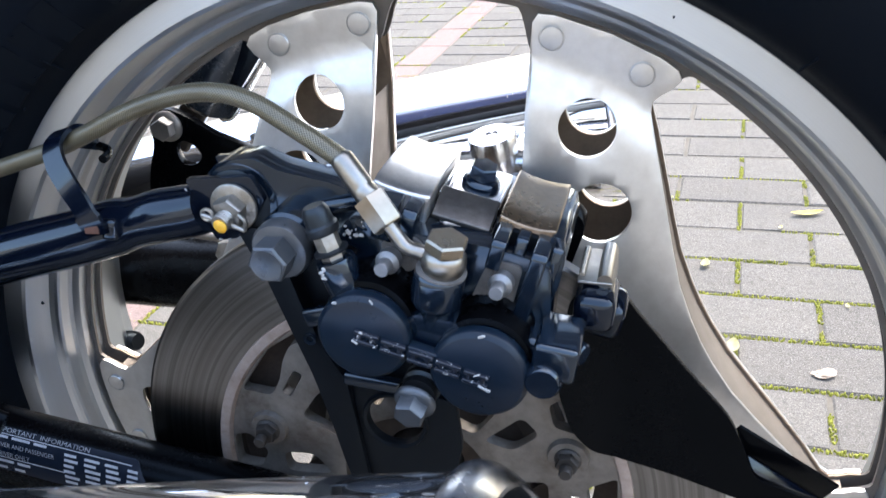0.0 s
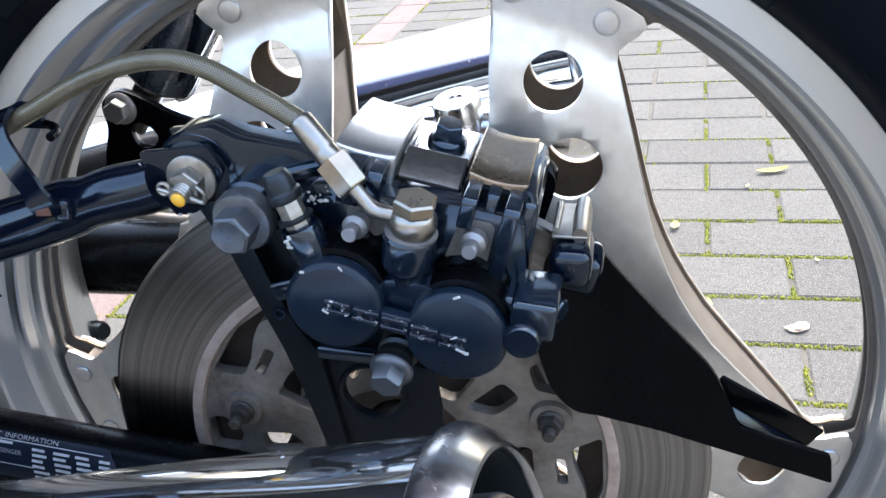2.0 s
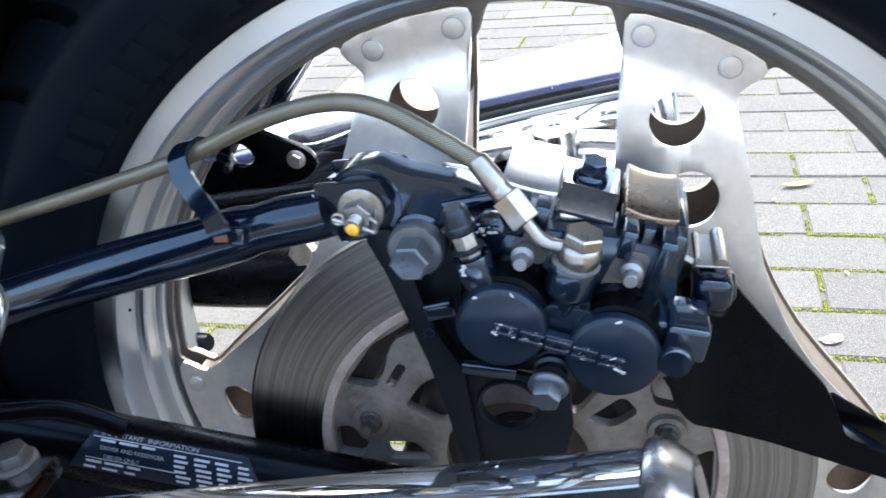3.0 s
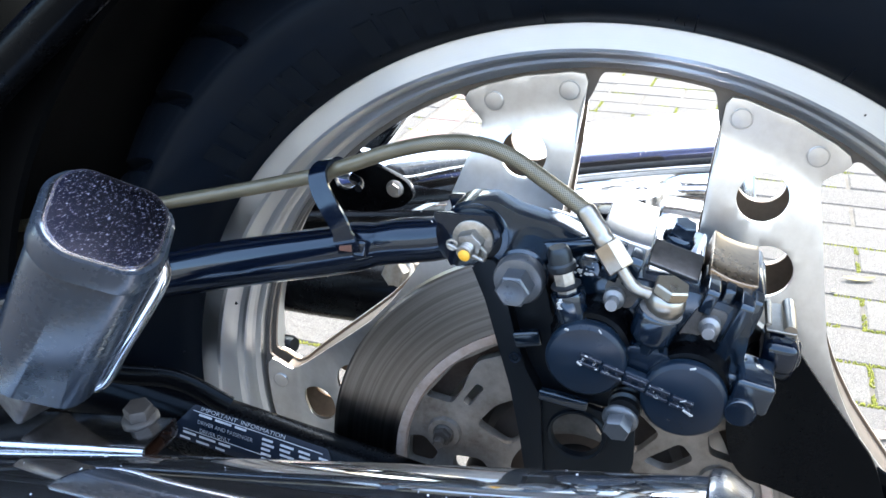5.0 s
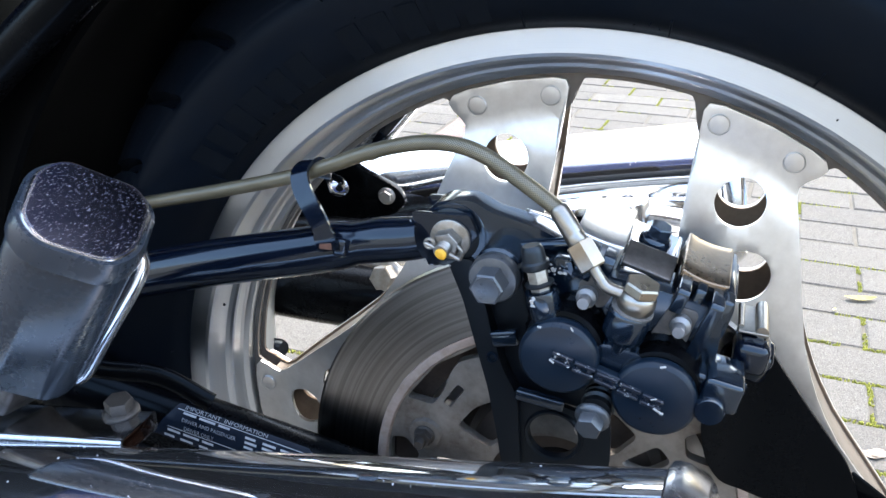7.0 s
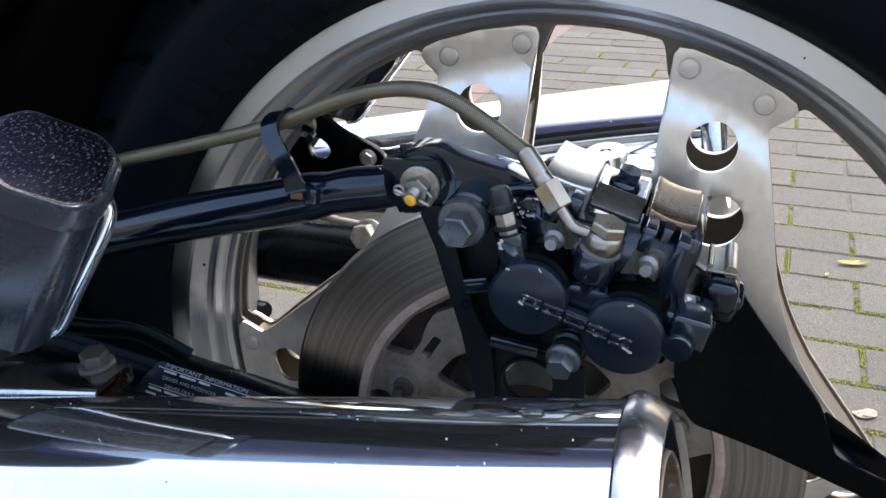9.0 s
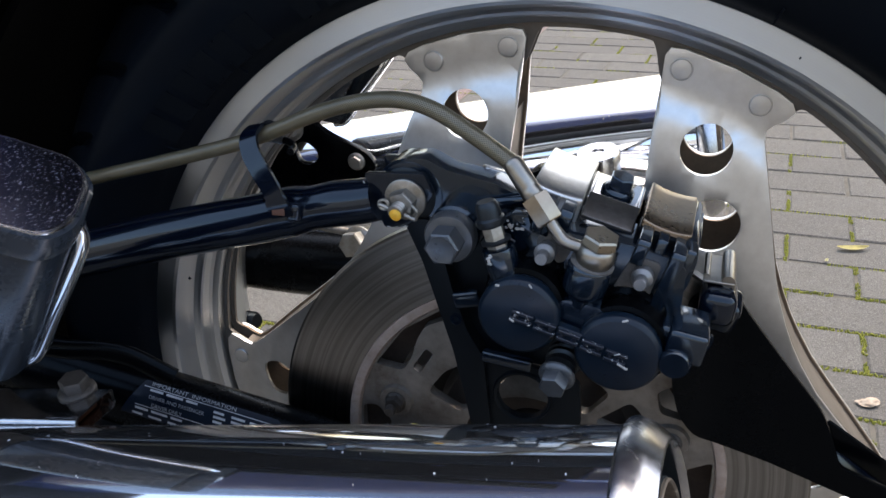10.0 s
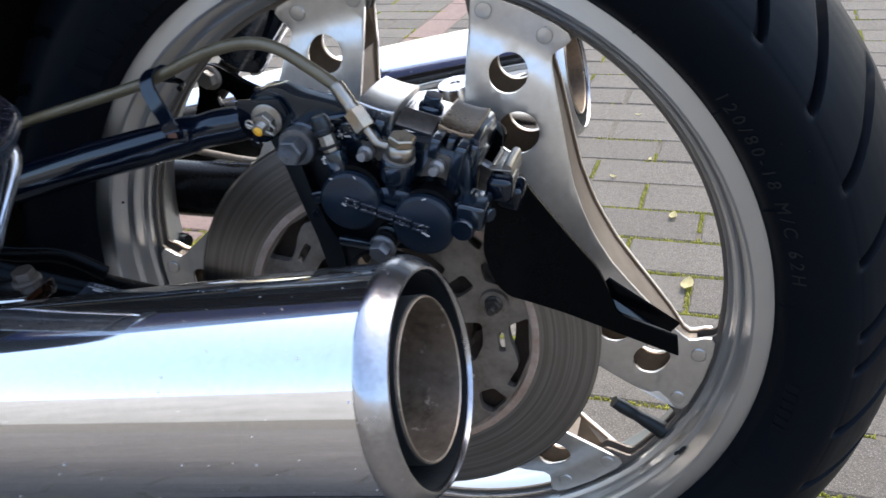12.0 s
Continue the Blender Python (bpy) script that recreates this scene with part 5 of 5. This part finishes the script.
def build_far_side():
    """What shows through the wheel: drive-shaft arm, hanger bracket, lower damper mount."""
    bm = tube(bmesh.new(), spline([(-0.62, 0.085, 0.405), (-0.40, 0.085, 0.396), (-0.24, 0.085, 0.386), (-0.16, 0.086, 0.385), (-0.10, 0.088, 0.383), (-0.04, 0.09, 0.38)], 5), [0.024] * 18 + [0.025, 0.027, 0.029, 0.030, 0.031, 0.032, 0.034, 0.036], 28)
    shaft = part("drive_arm", bm, matt_black, motorcycle, "black drive-shaft arm on the far side of the wheel")
    part("drive_housing", wheel_lathe([(0.0, 0.060), (0.058, 0.060), (0.070, 0.066), (0.074, 0.080), (0.070, 0.10), (0.050, 0.112), (0.0, 0.115)], 72), matt_black, shaft, "dark final drive housing")
    part("housing_bolt", hex_head(bmesh.new(), (-0.138, 0.055, 0.420), (-0.1, -1, 0.25), 0.015, 0.012, 0.011, 0.002, 0.2), zinc, shaft, "plated bolt")
    bm = tube(bmesh.new(), [(-0.21, 0.066, 0.430), (-0.165, 0.064, 0.424), (-0.125, 0.064, 0.420)], 0.0028, 12)
    part("brake_line", bm, carrier_mat, shaft, "dull rusty rod")
    # black hanger bracket with two openings
    o = rounded([(-0.241, 0.470), (-0.227, 0.479), (-0.211, 0.473), (-0.194, 0.461), (-0.165, 0.449), (-0.158, 0.438), (-0.168, 0.427), (-0.196, 0.420), (-0.222, 0.420), (-0.254, 0.414), (-0.248, 0.435), (-0.240, 0.452)], 0.007, 4)
    hole = rounded([(-0.2250, 0.4500), (-0.2165, 0.4560), (-0.2075, 0.4500), (-0.2045, 0.4430), (-0.2120, 0.4365), (-0.2215, 0.4375)], 0.005, 4)
    hanger = part("hanger_bracket", plate(o, [hole], 0.144, 0.006, 0, None, 0.0012), matt_black, motorcycle, "black silencer hanger bracket with an oval opening")
    part("hanger_bolt", hex_head(bmesh.new(), (-0.1740, 0.144, 0.4420), (0, -1, 0), 0.009, 0.005, 0.0068, 0.002, 0.5), dark_zinc, hanger, "dull bolt")
    part("hanger_bolt", hex_head(bmesh.new(), (-0.2260, 0.144, 0.4655), (0, -1, 0), 0.014, 0.010, 0.011, 0.002, 0.5), dark_zinc, hanger, "dark bolt")
    # lower damper mount seen over the caliper
    cap = Vector((0.0100, 0.100, 0.4760))
    up = Vector((-0.12, -0.15, 1)).normalized()
    bm = rod([(0.0135, 0), (0.0138, 0.001), (0.0138, 0.019), (0.0130, 0.0204), (0.0042, 0.0205), (0.0040, 0.0195), (0.002, 0.0195)], 44, cap - up * 0.0200, up)
    mount = part("damper_mount", bm, worn_chrome, motorcycle, "chromed cap nut of the damper's lower mount")
    part("mount_lug", block(along(cap - up * 0.032, up), (0.075, 0.04, 0.022), 0.006), worn_chrome, mount, "bright cast lug")
    part("mount_arm", tube(bmesh.new(), spline([(-0.075, 0.105, 0.440), (-0.03, 0.105, 0.452), (0.02, 0.108, 0.456), (0.07, 0.115, 0.450)], 5), 0.014, 20), worn_chrome, mount, "bright rounded arm")
    # dark footrest bracket of the far side
    o = rounded([(-0.190, 0.560), (-0.148, 0.560), (-0.161, 0.507), (-0.186, 0.478), (-0.203, 0.468), (-0.214, 0.476), (-0.206, 0.505)], 0.006, 4)
    part("far_bracket", plate(o, [], 0.176, 0.012, 0, None, 0.002), gloss_black, mount, "black bracket of the far footrest")
    return shaft


build_far_side()


def build_bodywork():
    """Mudguard and frame tube in the dark ahead of the tyre, stand foot below."""
    bm = bmesh.new()
    prof = [(-0.085, -0.030), (-0.083, -0.010), (-0.072, 0.004), (-0.045, 0.012), (MID, 0.015), (0.053, 0.012), (0.080, 0.004), (0.091, -0.010), (0.093, -0.030)]
    rows = []
    for k in range(40):
        deg = 100 + 108.0 * k / 39
        rows.append([bm.verts.new(polar(0.366 + dr, deg, y)) for y, dr in prof] + [bm.verts.new(polar(0.3635 + dr, deg, y * 0.97)) for y, dr in reversed(prof)])
    m = len(rows[0])
    for a, b in zip(rows, rows[1:]):
        for j in range(m):
            bm.faces.new((a[j], a[(j + 1) % m], b[(j + 1) % m], b[j]))
    bm.faces.new(rows[0])
    bm.faces.new(rows[-1][::-1])
    # rear fender above the view, added so the silencer reflects dark blue
    skin = bmesh.new()
    shell = [[skin.verts.new(polar(0.366 + dr, 99.4 - 1.6 * k, y)) for y, dr in prof] + [skin.verts.new(polar(0.3635 + dr, 99.4 - 1.6 * k, y * 0.97)) for y, dr in reversed(prof)] for k in range(30)]
    for a, b in zip(shell, shell[1:]):
        for j in range(m):
            skin.faces.new((a[j], a[(j + 1) % m], b[(j + 1) % m], b[j]))
    skin.faces.new(shell[0])
    skin.faces.new(shell[-1][::-1])
    part("rear_fender", skin, navy_paint, motorcycle, "added rear mudguard over the tyre, dark blue for the silencer's reflection")
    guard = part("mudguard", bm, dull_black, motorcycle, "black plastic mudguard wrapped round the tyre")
    bm = tube(bmesh.new(), spline([(-0.50, -0.105, 0.36), (-0.405, -0.105, 0.465), (-0.305, -0.10, 0.560), (-0.195, -0.095, 0.645), (-0.08, -0.09, 0.74)], 6), 0.0115, 20)
    part("frame_tube", bm, matt_black, motorcycle, "glossy black frame tube ahead of the tyre")
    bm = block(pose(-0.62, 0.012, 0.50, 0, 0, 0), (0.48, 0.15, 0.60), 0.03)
    # wider blocks added to keep light from the left off the wheel
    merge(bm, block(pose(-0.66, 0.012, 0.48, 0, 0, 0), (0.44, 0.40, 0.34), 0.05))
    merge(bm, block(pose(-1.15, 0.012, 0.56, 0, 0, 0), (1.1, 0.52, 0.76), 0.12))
    part("gearbox_housing", bm, dull_black, motorcycle, "dark engine and frame mass ahead of the wheel, widened to block light")
    # tail unit and seat over the wheel, added to cast shade and reflect blue
    bm = bmesh.new()
    rows = []
    sec = rounded([(-0.035, 0.0), (-0.095, 0.040), (-0.118, 0.090), (-0.105, 0.12), (0.105 + 2 * MID, 0.12), (0.118 + 2 * MID, 0.090), (0.095 + 2 * MID, 0.040), (0.035 + 2 * MID, 0.0)], 0.02, 4)
    for x, low, top, half in ((-0.80, 0.600, 0.870, 0.17), (-0.50, 0.612, 0.870, 0.17), (-0.32, 0.645, 0.870, 0.165), (-0.22, 0.675, 0.870, 0.16), (-0.12, 0.725, 0.875, 0.14), (-0.03, 0.750, 0.885, 0.115), (0.12, 0.755, 0.895, 0.105), (0.22, 0.770, 0.895, 0.09), (0.28, 0.800, 0.890, 0.06)):
        rows.append([bm.verts.new((x, MID + (y - MID) * half / 0.13, low + (top - low) * h / 0.12)) for y, h in sec])
    n = len(sec)
    for a, b in zip(rows, rows[1:]):
        for k in range(n):
            bm.faces.new((a[k], a[(k + 1) % n], b[(k + 1) % n], b[k]))
    bm.faces.new(rows[0])
    bm.faces.new(rows[-1][::-1])
    part("tail_unit", bm, navy_paint, motorcycle, "added tail unit above the wheel, dark blue for the silencer's reflection")
    # clamp and bolt where the footrest bracket meets the silencer
    run = Vector((0.985, 0.0, 0.16)).normalized()
    tip = Vector((-0.1690, -0.1690, 0.4375))
    sec = rounded([(-0.0130, -0.0048), (0.0130, -0.0048), (0.0130, 0.0048), (-0.0130, 0.0048)], 0.0024, 4)
    bm = bmesh.new()
    rows = []
    for back, grow in ((0.16, 1.12), (0.05, 1.05), (0.030, 1.0), (0.0, 1.0), (0.0, 0.86), (0.05, 0.86)):
        c = tip - run * back
        rows.append([bm.verts.new(c + Vector((0, a * grow, b * grow))) for a, b in sec])
    for a, b in zip(rows, rows[1:]):
        for j in range(len(sec)):
            bm.faces.new((a[j], a[(j + 1) % len(sec)], b[(j + 1) % len(sec)], b[j]))
    stub = part("bracket_tube", bm, worn_chrome, motorcycle, "flattened weathered chrome bracket tube with a rusty open end")
    part("open_end", block(along(tip - run * 0.019, run, (0, 0, 1)), (0.0215, 0.0074, 0.022), 0.0015), dark_rust, stub, "rusty dark inside of the tube")
    bolt = hex_head(bmesh.new(), (-0.1850, -0.1600, 0.4395), (0.02, -0.12, 1), 0.0115, 0.0085, 0.0085, 0.0022, 0.4)
    part("clamp_bolt", bolt, dirty_bolt, stub, "dull dirty bolt with a broad flange")
    bm = tube(bmesh.new(), spline([(-0.330, -0.135, 0.4600), (-0.270, -0.135, 0.4480), (-0.225, -0.128, 0.4380), (-0.195, -0.118, 0.4330), (-0.170, -0.112, 0.4180)], 5), 0.0058, 16, True, False, 0.6)
    part("hinge_arm", bm, matt_black, stub, "black bent arm behind the footrest")
    bm = tube(bmesh.new(), spline([(-0.30, -0.10, 0.30), (-0.20, -0.16, 0.12), (-0.16, -0.19, 0.035), (-0.10, -0.20, 0.016), (0.02, -0.20, 0.016)], 5), 0.014, 18)
    part("stand_leg", bm, gloss_black, motorcycle, "black centre stand leg resting on the paving")
    return guard


build_bodywork()

# ================= ground =================
wall = finish(block(pose(0, -7.0, 1.6), (60.0, 0.25, 3.2), 0.02), "wall_south", hedge_mat)
tagged(wall, "plain weathered grey house wall across the paving", "wall", kind="structure")

BRICK, ROW, YAW = 0.21, 0.10544, -3.03
O_LAT = Vector((0.17752, 0.44317, 0.0))
LAT = Matrix.Translation(O_LAT) @ pose(0, 0, 0, 0, 0, YAW)

bm = bmesh.new()
bmesh.ops.create_grid(bm, x_segments=8, y_segments=8, size=400)
for v in bm.verts:
    v.co.z = -0.0032
ground = finish(bm, "ground", joint_dirt)
tagged(ground, "sandy ground between and beyond the paving bricks", "ground", kind="structure")


def brick_mesh(name, lx, ly, mat, seed):
    """One paver with worn, rounded edges, its top at z = 0."""
    rnd = random.Random(seed)
    bm = bmesh.new()
    g, z = 0.0023, -0.0030
    hx, hy = lx / 2 - g, ly / 2 - g
    low = [bm.verts.new((sx * hx, sy * hy, -0.05)) for sx, sy in ((-1, -1), (1, -1), (1, 1), (-1, 1))]
    mid = [bm.verts.new((sx * (hx - rnd.uniform(0, 0.001)), sy * (hy - rnd.uniform(0, 0.001)), z + rnd.uniform(-0.0006, 0.0006))) for sx, sy in ((-1, -1), (1, -1), (1, 1), (-1, 1))]
    up = [bm.verts.new((sx * (hx - 0.0036), sy * (hy - 0.0036), rnd.uniform(-0.0006, 0.0))) for sx, sy in ((-1, -1), (1, -1), (1, 1), (-1, 1))]
    for a, b in ((low, mid), (mid, up)):
        for k in range(4):
            bm.faces.new((a[k], a[(k + 1) % 4], b[(k + 1) % 4], b[k]))
    bm.faces.new(up)
    bmesh.ops.recalc_face_normals(bm, faces=bm.faces[:])
    me = bpy.data.meshes.new(name)
    bm.to_mesh(me)
    bm.free()
    me.materials.append(mat)
    return me


def layout():
    """Centres and lengths of the grey pavers: stretcher bond on both sides of the red column."""
    for j in range(-26, 60):
        shift = 0.5 if j % 2 == 0 else 0.0
        for i in range(-24, 22):
            x0 = i + shift
            x1 = x0 + 1
            if x0 >= -4.0 - 1e-6 or x1 <= -4.5 + 1e-6:
                yield (x0 + x1) / 2, j + 0.5, 1.0
            elif x1 > -4.0:
                yield (-4.0 + x1) / 2, j + 0.5, x1 + 4.0
            elif x0 < -4.5:
                yield (x0 - 4.5) / 2, j + 0.5, -4.5 - x0


pavement = new("pavement")
tagged(pavement, "grey concrete paving bricks in stretcher bond with mossy joints", "paving", kind="structure")
kinds = {}
near_count = 0
rest = []
rnd = random.Random(12)


def put_brick(x, y, length, width, red, turned_round=False):
    global near_count
    p = LAT @ Vector((x * BRICK, y * ROW, 0))
    near = -1.15 < p.x < 1.0 and -0.25 < p.y < 2.75 and near_count < 300
    tilt = pose(0, 0, 0, rnd.uniform(-0.45, 0.45), rnd.uniform(-0.3, 0.3), YAW + rnd.uniform(-0.35, 0.35))
    m = Matrix.Translation(p + Vector((0, 0, rnd.uniform(-0.0016, 0.0006)))) @ tilt
    if near:
        key = (round(length, 2), round(width, 2), red, rnd.randrange(4))
        if key not in kinds:
            kinds[key] = brick_mesh("brick", length * BRICK, width * ROW, paver_red if red else paver_grey, len(kinds))
        ob = new("brick", kinds[key])
        ob.parent = pavement
        ob.matrix_basis = m
        near_count += 1
    else:
        rest.append((m, length * BRICK, width * ROW, red))


cells = [(x, y, l, 1.0, False) for x, y, l in layout() if l > 0.1]
cells += [(-4.25, j + 1.0, 0.5, 2.0, j > -6) for j in range(-26, 60, 2)]
cells.sort(key=lambda c: ((LAT @ Vector((c[0] * BRICK, c[1] * ROW, 0))) - Vector((0.0, 1.0, 0))).length)
for c in cells:
    put_brick(*c)


def far_pavers(items, name, mat, label):
    verts, faces = [], []
    for m, lx, ly, _ in items:
        o = len(verts)
        for dx, z in ((0.0022, -0.05), (0.0022, -0.0030), (0.0050, 0.0)):
            for sx, sy in ((-1, -1), (1, -1), (1, 1), (-1, 1)):
                verts.append(m @ Vector((sx * (lx / 2 - dx), sy * (ly / 2 - dx), z)))
        for a in (0, 4):
            for k in range(4):
                faces.append((o + a + k, o + a + (k + 1) % 4, o + a + 4 + (k + 1) % 4, o + a + 4 + k))
        faces.append((o + 8, o + 9, o + 10, o + 11))
    me = bpy.data.meshes.new(name)
    me.from_pydata(verts, [], faces)
    me.materials.append(mat)
    ob = new(name, me)
    ob.parent = pavement
    return tagged(ob, label, kind="stuff")


far_pavers([r for r in rest if not r[3]], "bricks", paver_grey, "grey paving bricks farther off")
far_pavers([r for r in rest if r[3]], "bricks", paver_red, "faded red paving bricks farther off")


def build_moss():
    """Cushions of moss along the joints, thick in places and missing in others."""
    rnd = random.Random(31)
    verts, faces = [], []

    def tuft(p, r, h):
        o, n = len(verts), 6
        a0 = rnd.uniform(0, 6.3)
        for k in range(n):
            a = a0 + 2 * math.pi * k / n
            q = r * rnd.uniform(0.75, 1.2)
            verts.append(p + Vector((q * math.cos(a), q * math.sin(a), -0.003)))
        for k in range(n):
            a = a0 + 2 * math.pi * k / n
            q = r * rnd.uniform(0.45, 0.7)
            verts.append(p + Vector((q * math.cos(a), q * math.sin(a), h * rnd.uniform(0.6, 0.9))))
        verts.append(p + Vector((0, 0, h)))
        for k in range(n):
            b = (k + 1) % n
            faces.append((o + k, o + b, o + n + b, o + n + k))
            faces.append((o + n + k, o + n + b, o + 2 * n))

    for j in range(-6, 26):
        for s in range(int(9.0 * BRICK / 0.0013)):
            x = -6.0 + s * 0.0013 / BRICK
            p = LAT @ Vector((x * BRICK, j * ROW, 0))
            if p.y > 0.95 and s % 2:
                continue
            dens = noise.noise(Vector((p.x * 9, p.y * 9, 3.1))) + 0.35 * noise.noise(Vector((p.x * 60, p.y * 60, 1.0)))
            if dens > (-0.42 if p.y < 0.95 else 0.22) and rnd.random() < 0.95:
                tuft(p + Vector((rnd.uniform(-0.002, 0.002), rnd.uniform(-0.0032, 0.0032), -0.0034)), rnd.uniform(0.0010, 0.0024), rnd.uniform(0.0022, 0.0056))
        shift = 0.5 if j % 2 == 0 else 0.0
        for i in range(-6, 4):
            x = i + shift
            if noise.noise(Vector((x * 3.7, j * 2.9, 9.0))) < (-0.35 if j < 5 else 0.05):
                continue
            for s in range(80):
                p = LAT @ Vector((x * BRICK, (j + s / 80.0) * ROW, 0))
                if noise.noise(Vector((p.x * 30, p.y * 30, 5.0))) > -0.22:
                    tuft(p + Vector((rnd.uniform(-0.0032, 0.0032), 0, -0.0034)), rnd.uniform(0.0010, 0.0024), rnd.uniform(0.0022, 0.0054))
    me = bpy.data.meshes.new("moss")
    me.from_pydata(verts, [], faces)
    me.materials.append(moss_mat)
    me.polygons.foreach_set("use_smooth", [True] * len(me.polygons))
    tagged(new("moss", me), "yellow-green moss growing in the paving joints", "moss", kind="stuff")


build_moss()


def leaf(name, x, y, size, ratio, turn, mat, label, cat, curl=0.25):
    """A curled leaf or petal with a midrib, lying on the paving."""
    bm = bmesh.new()
    rows = []
    n = 9
    for k in range(n):
        u = k / (n - 1)
        w = size * ratio * 0.5 * (math.sin(math.pi * min(1, u * 0.93 + 0.04)) ** 0.75)
        lift = curl * size * (2 * u - 1) ** 2 * 0.35
        rows.append([bm.verts.new(((u - 0.5) * size, w * s, 0.0012 + lift + curl * w * abs(s) ** 1.5 * 0.9 - (0.0004 if s == 0 else 0))) for s in (-1, -0.5, 0, 0.5, 1)])
    for a, b in zip(rows, rows[1:]):
        for j in range(4):
            bm.faces.new((a[j], a[j + 1], b[j + 1], b[j]))
    bmesh.ops.solidify(bm, geom=bm.faces[:], thickness=0.0006)
    bm.transform(pose(x, y, 0.0008, 0, 0, turn))
    return tagged(finish(bm, name, mat, None, "", 60), label, cat, "litter on the paving")


def husk(x, y, size, turn, label):
    """A crumpled pale husk."""
    bm = bmesh.new()
    bmesh.ops.create_icosphere(bm, subdivisions=3, radius=0.5)
    for v in bm.verts:
        k = 1 + 0.5 * noise.noise(v.co * 3.2 + Vector((x * 40, y * 40, 0)))
        v.co = Vector((v.co.x * size * k, v.co.y * size * 0.7 * k, (v.co.z * 0.5 + 0.22) * size * 0.42 * k))
    bm.transform(pose(x, y, 0.001, 0, 0, turn))
    return tagged(finish(bm, "seed_husk", shell_mat, None, "", 60), label, "husk", "litter on the paving")


leaf("leaf", 0.312, 1.031, 0.052, 0.34, 14, leaf_mat, "yellow-green fallen leaf lying on a grey paver", "leaf")
leaf("petal", 0.183, 0.619, 0.034, 0.52, 78, petal_mat, "pale yellow curled petal on the mossy joint", "petal", 0.5)
leaf("petal", 0.152, 0.840, 0.024, 0.55, 80, petal_mat, "pale yellow curled petal on a paver", "petal", 0.6)
husk(0.2875, 0.577, 0.026, 15, "crumpled white and brown seed husk on a paver")

for x, y, size, turn in ((0.037, 0.995, 0.016, 150), (0.0975, 1.082, 0.012, 80), (0.2675, 0.975, 0.012, 70), (0.334, 0.739, 0.011, 100), (0.056, 1.327, 0.013, 20)):
    leaf("petal", x, y, size, 0.5, turn, petal_mat, "small pale dry petal on a paver", "petal", 0.5)
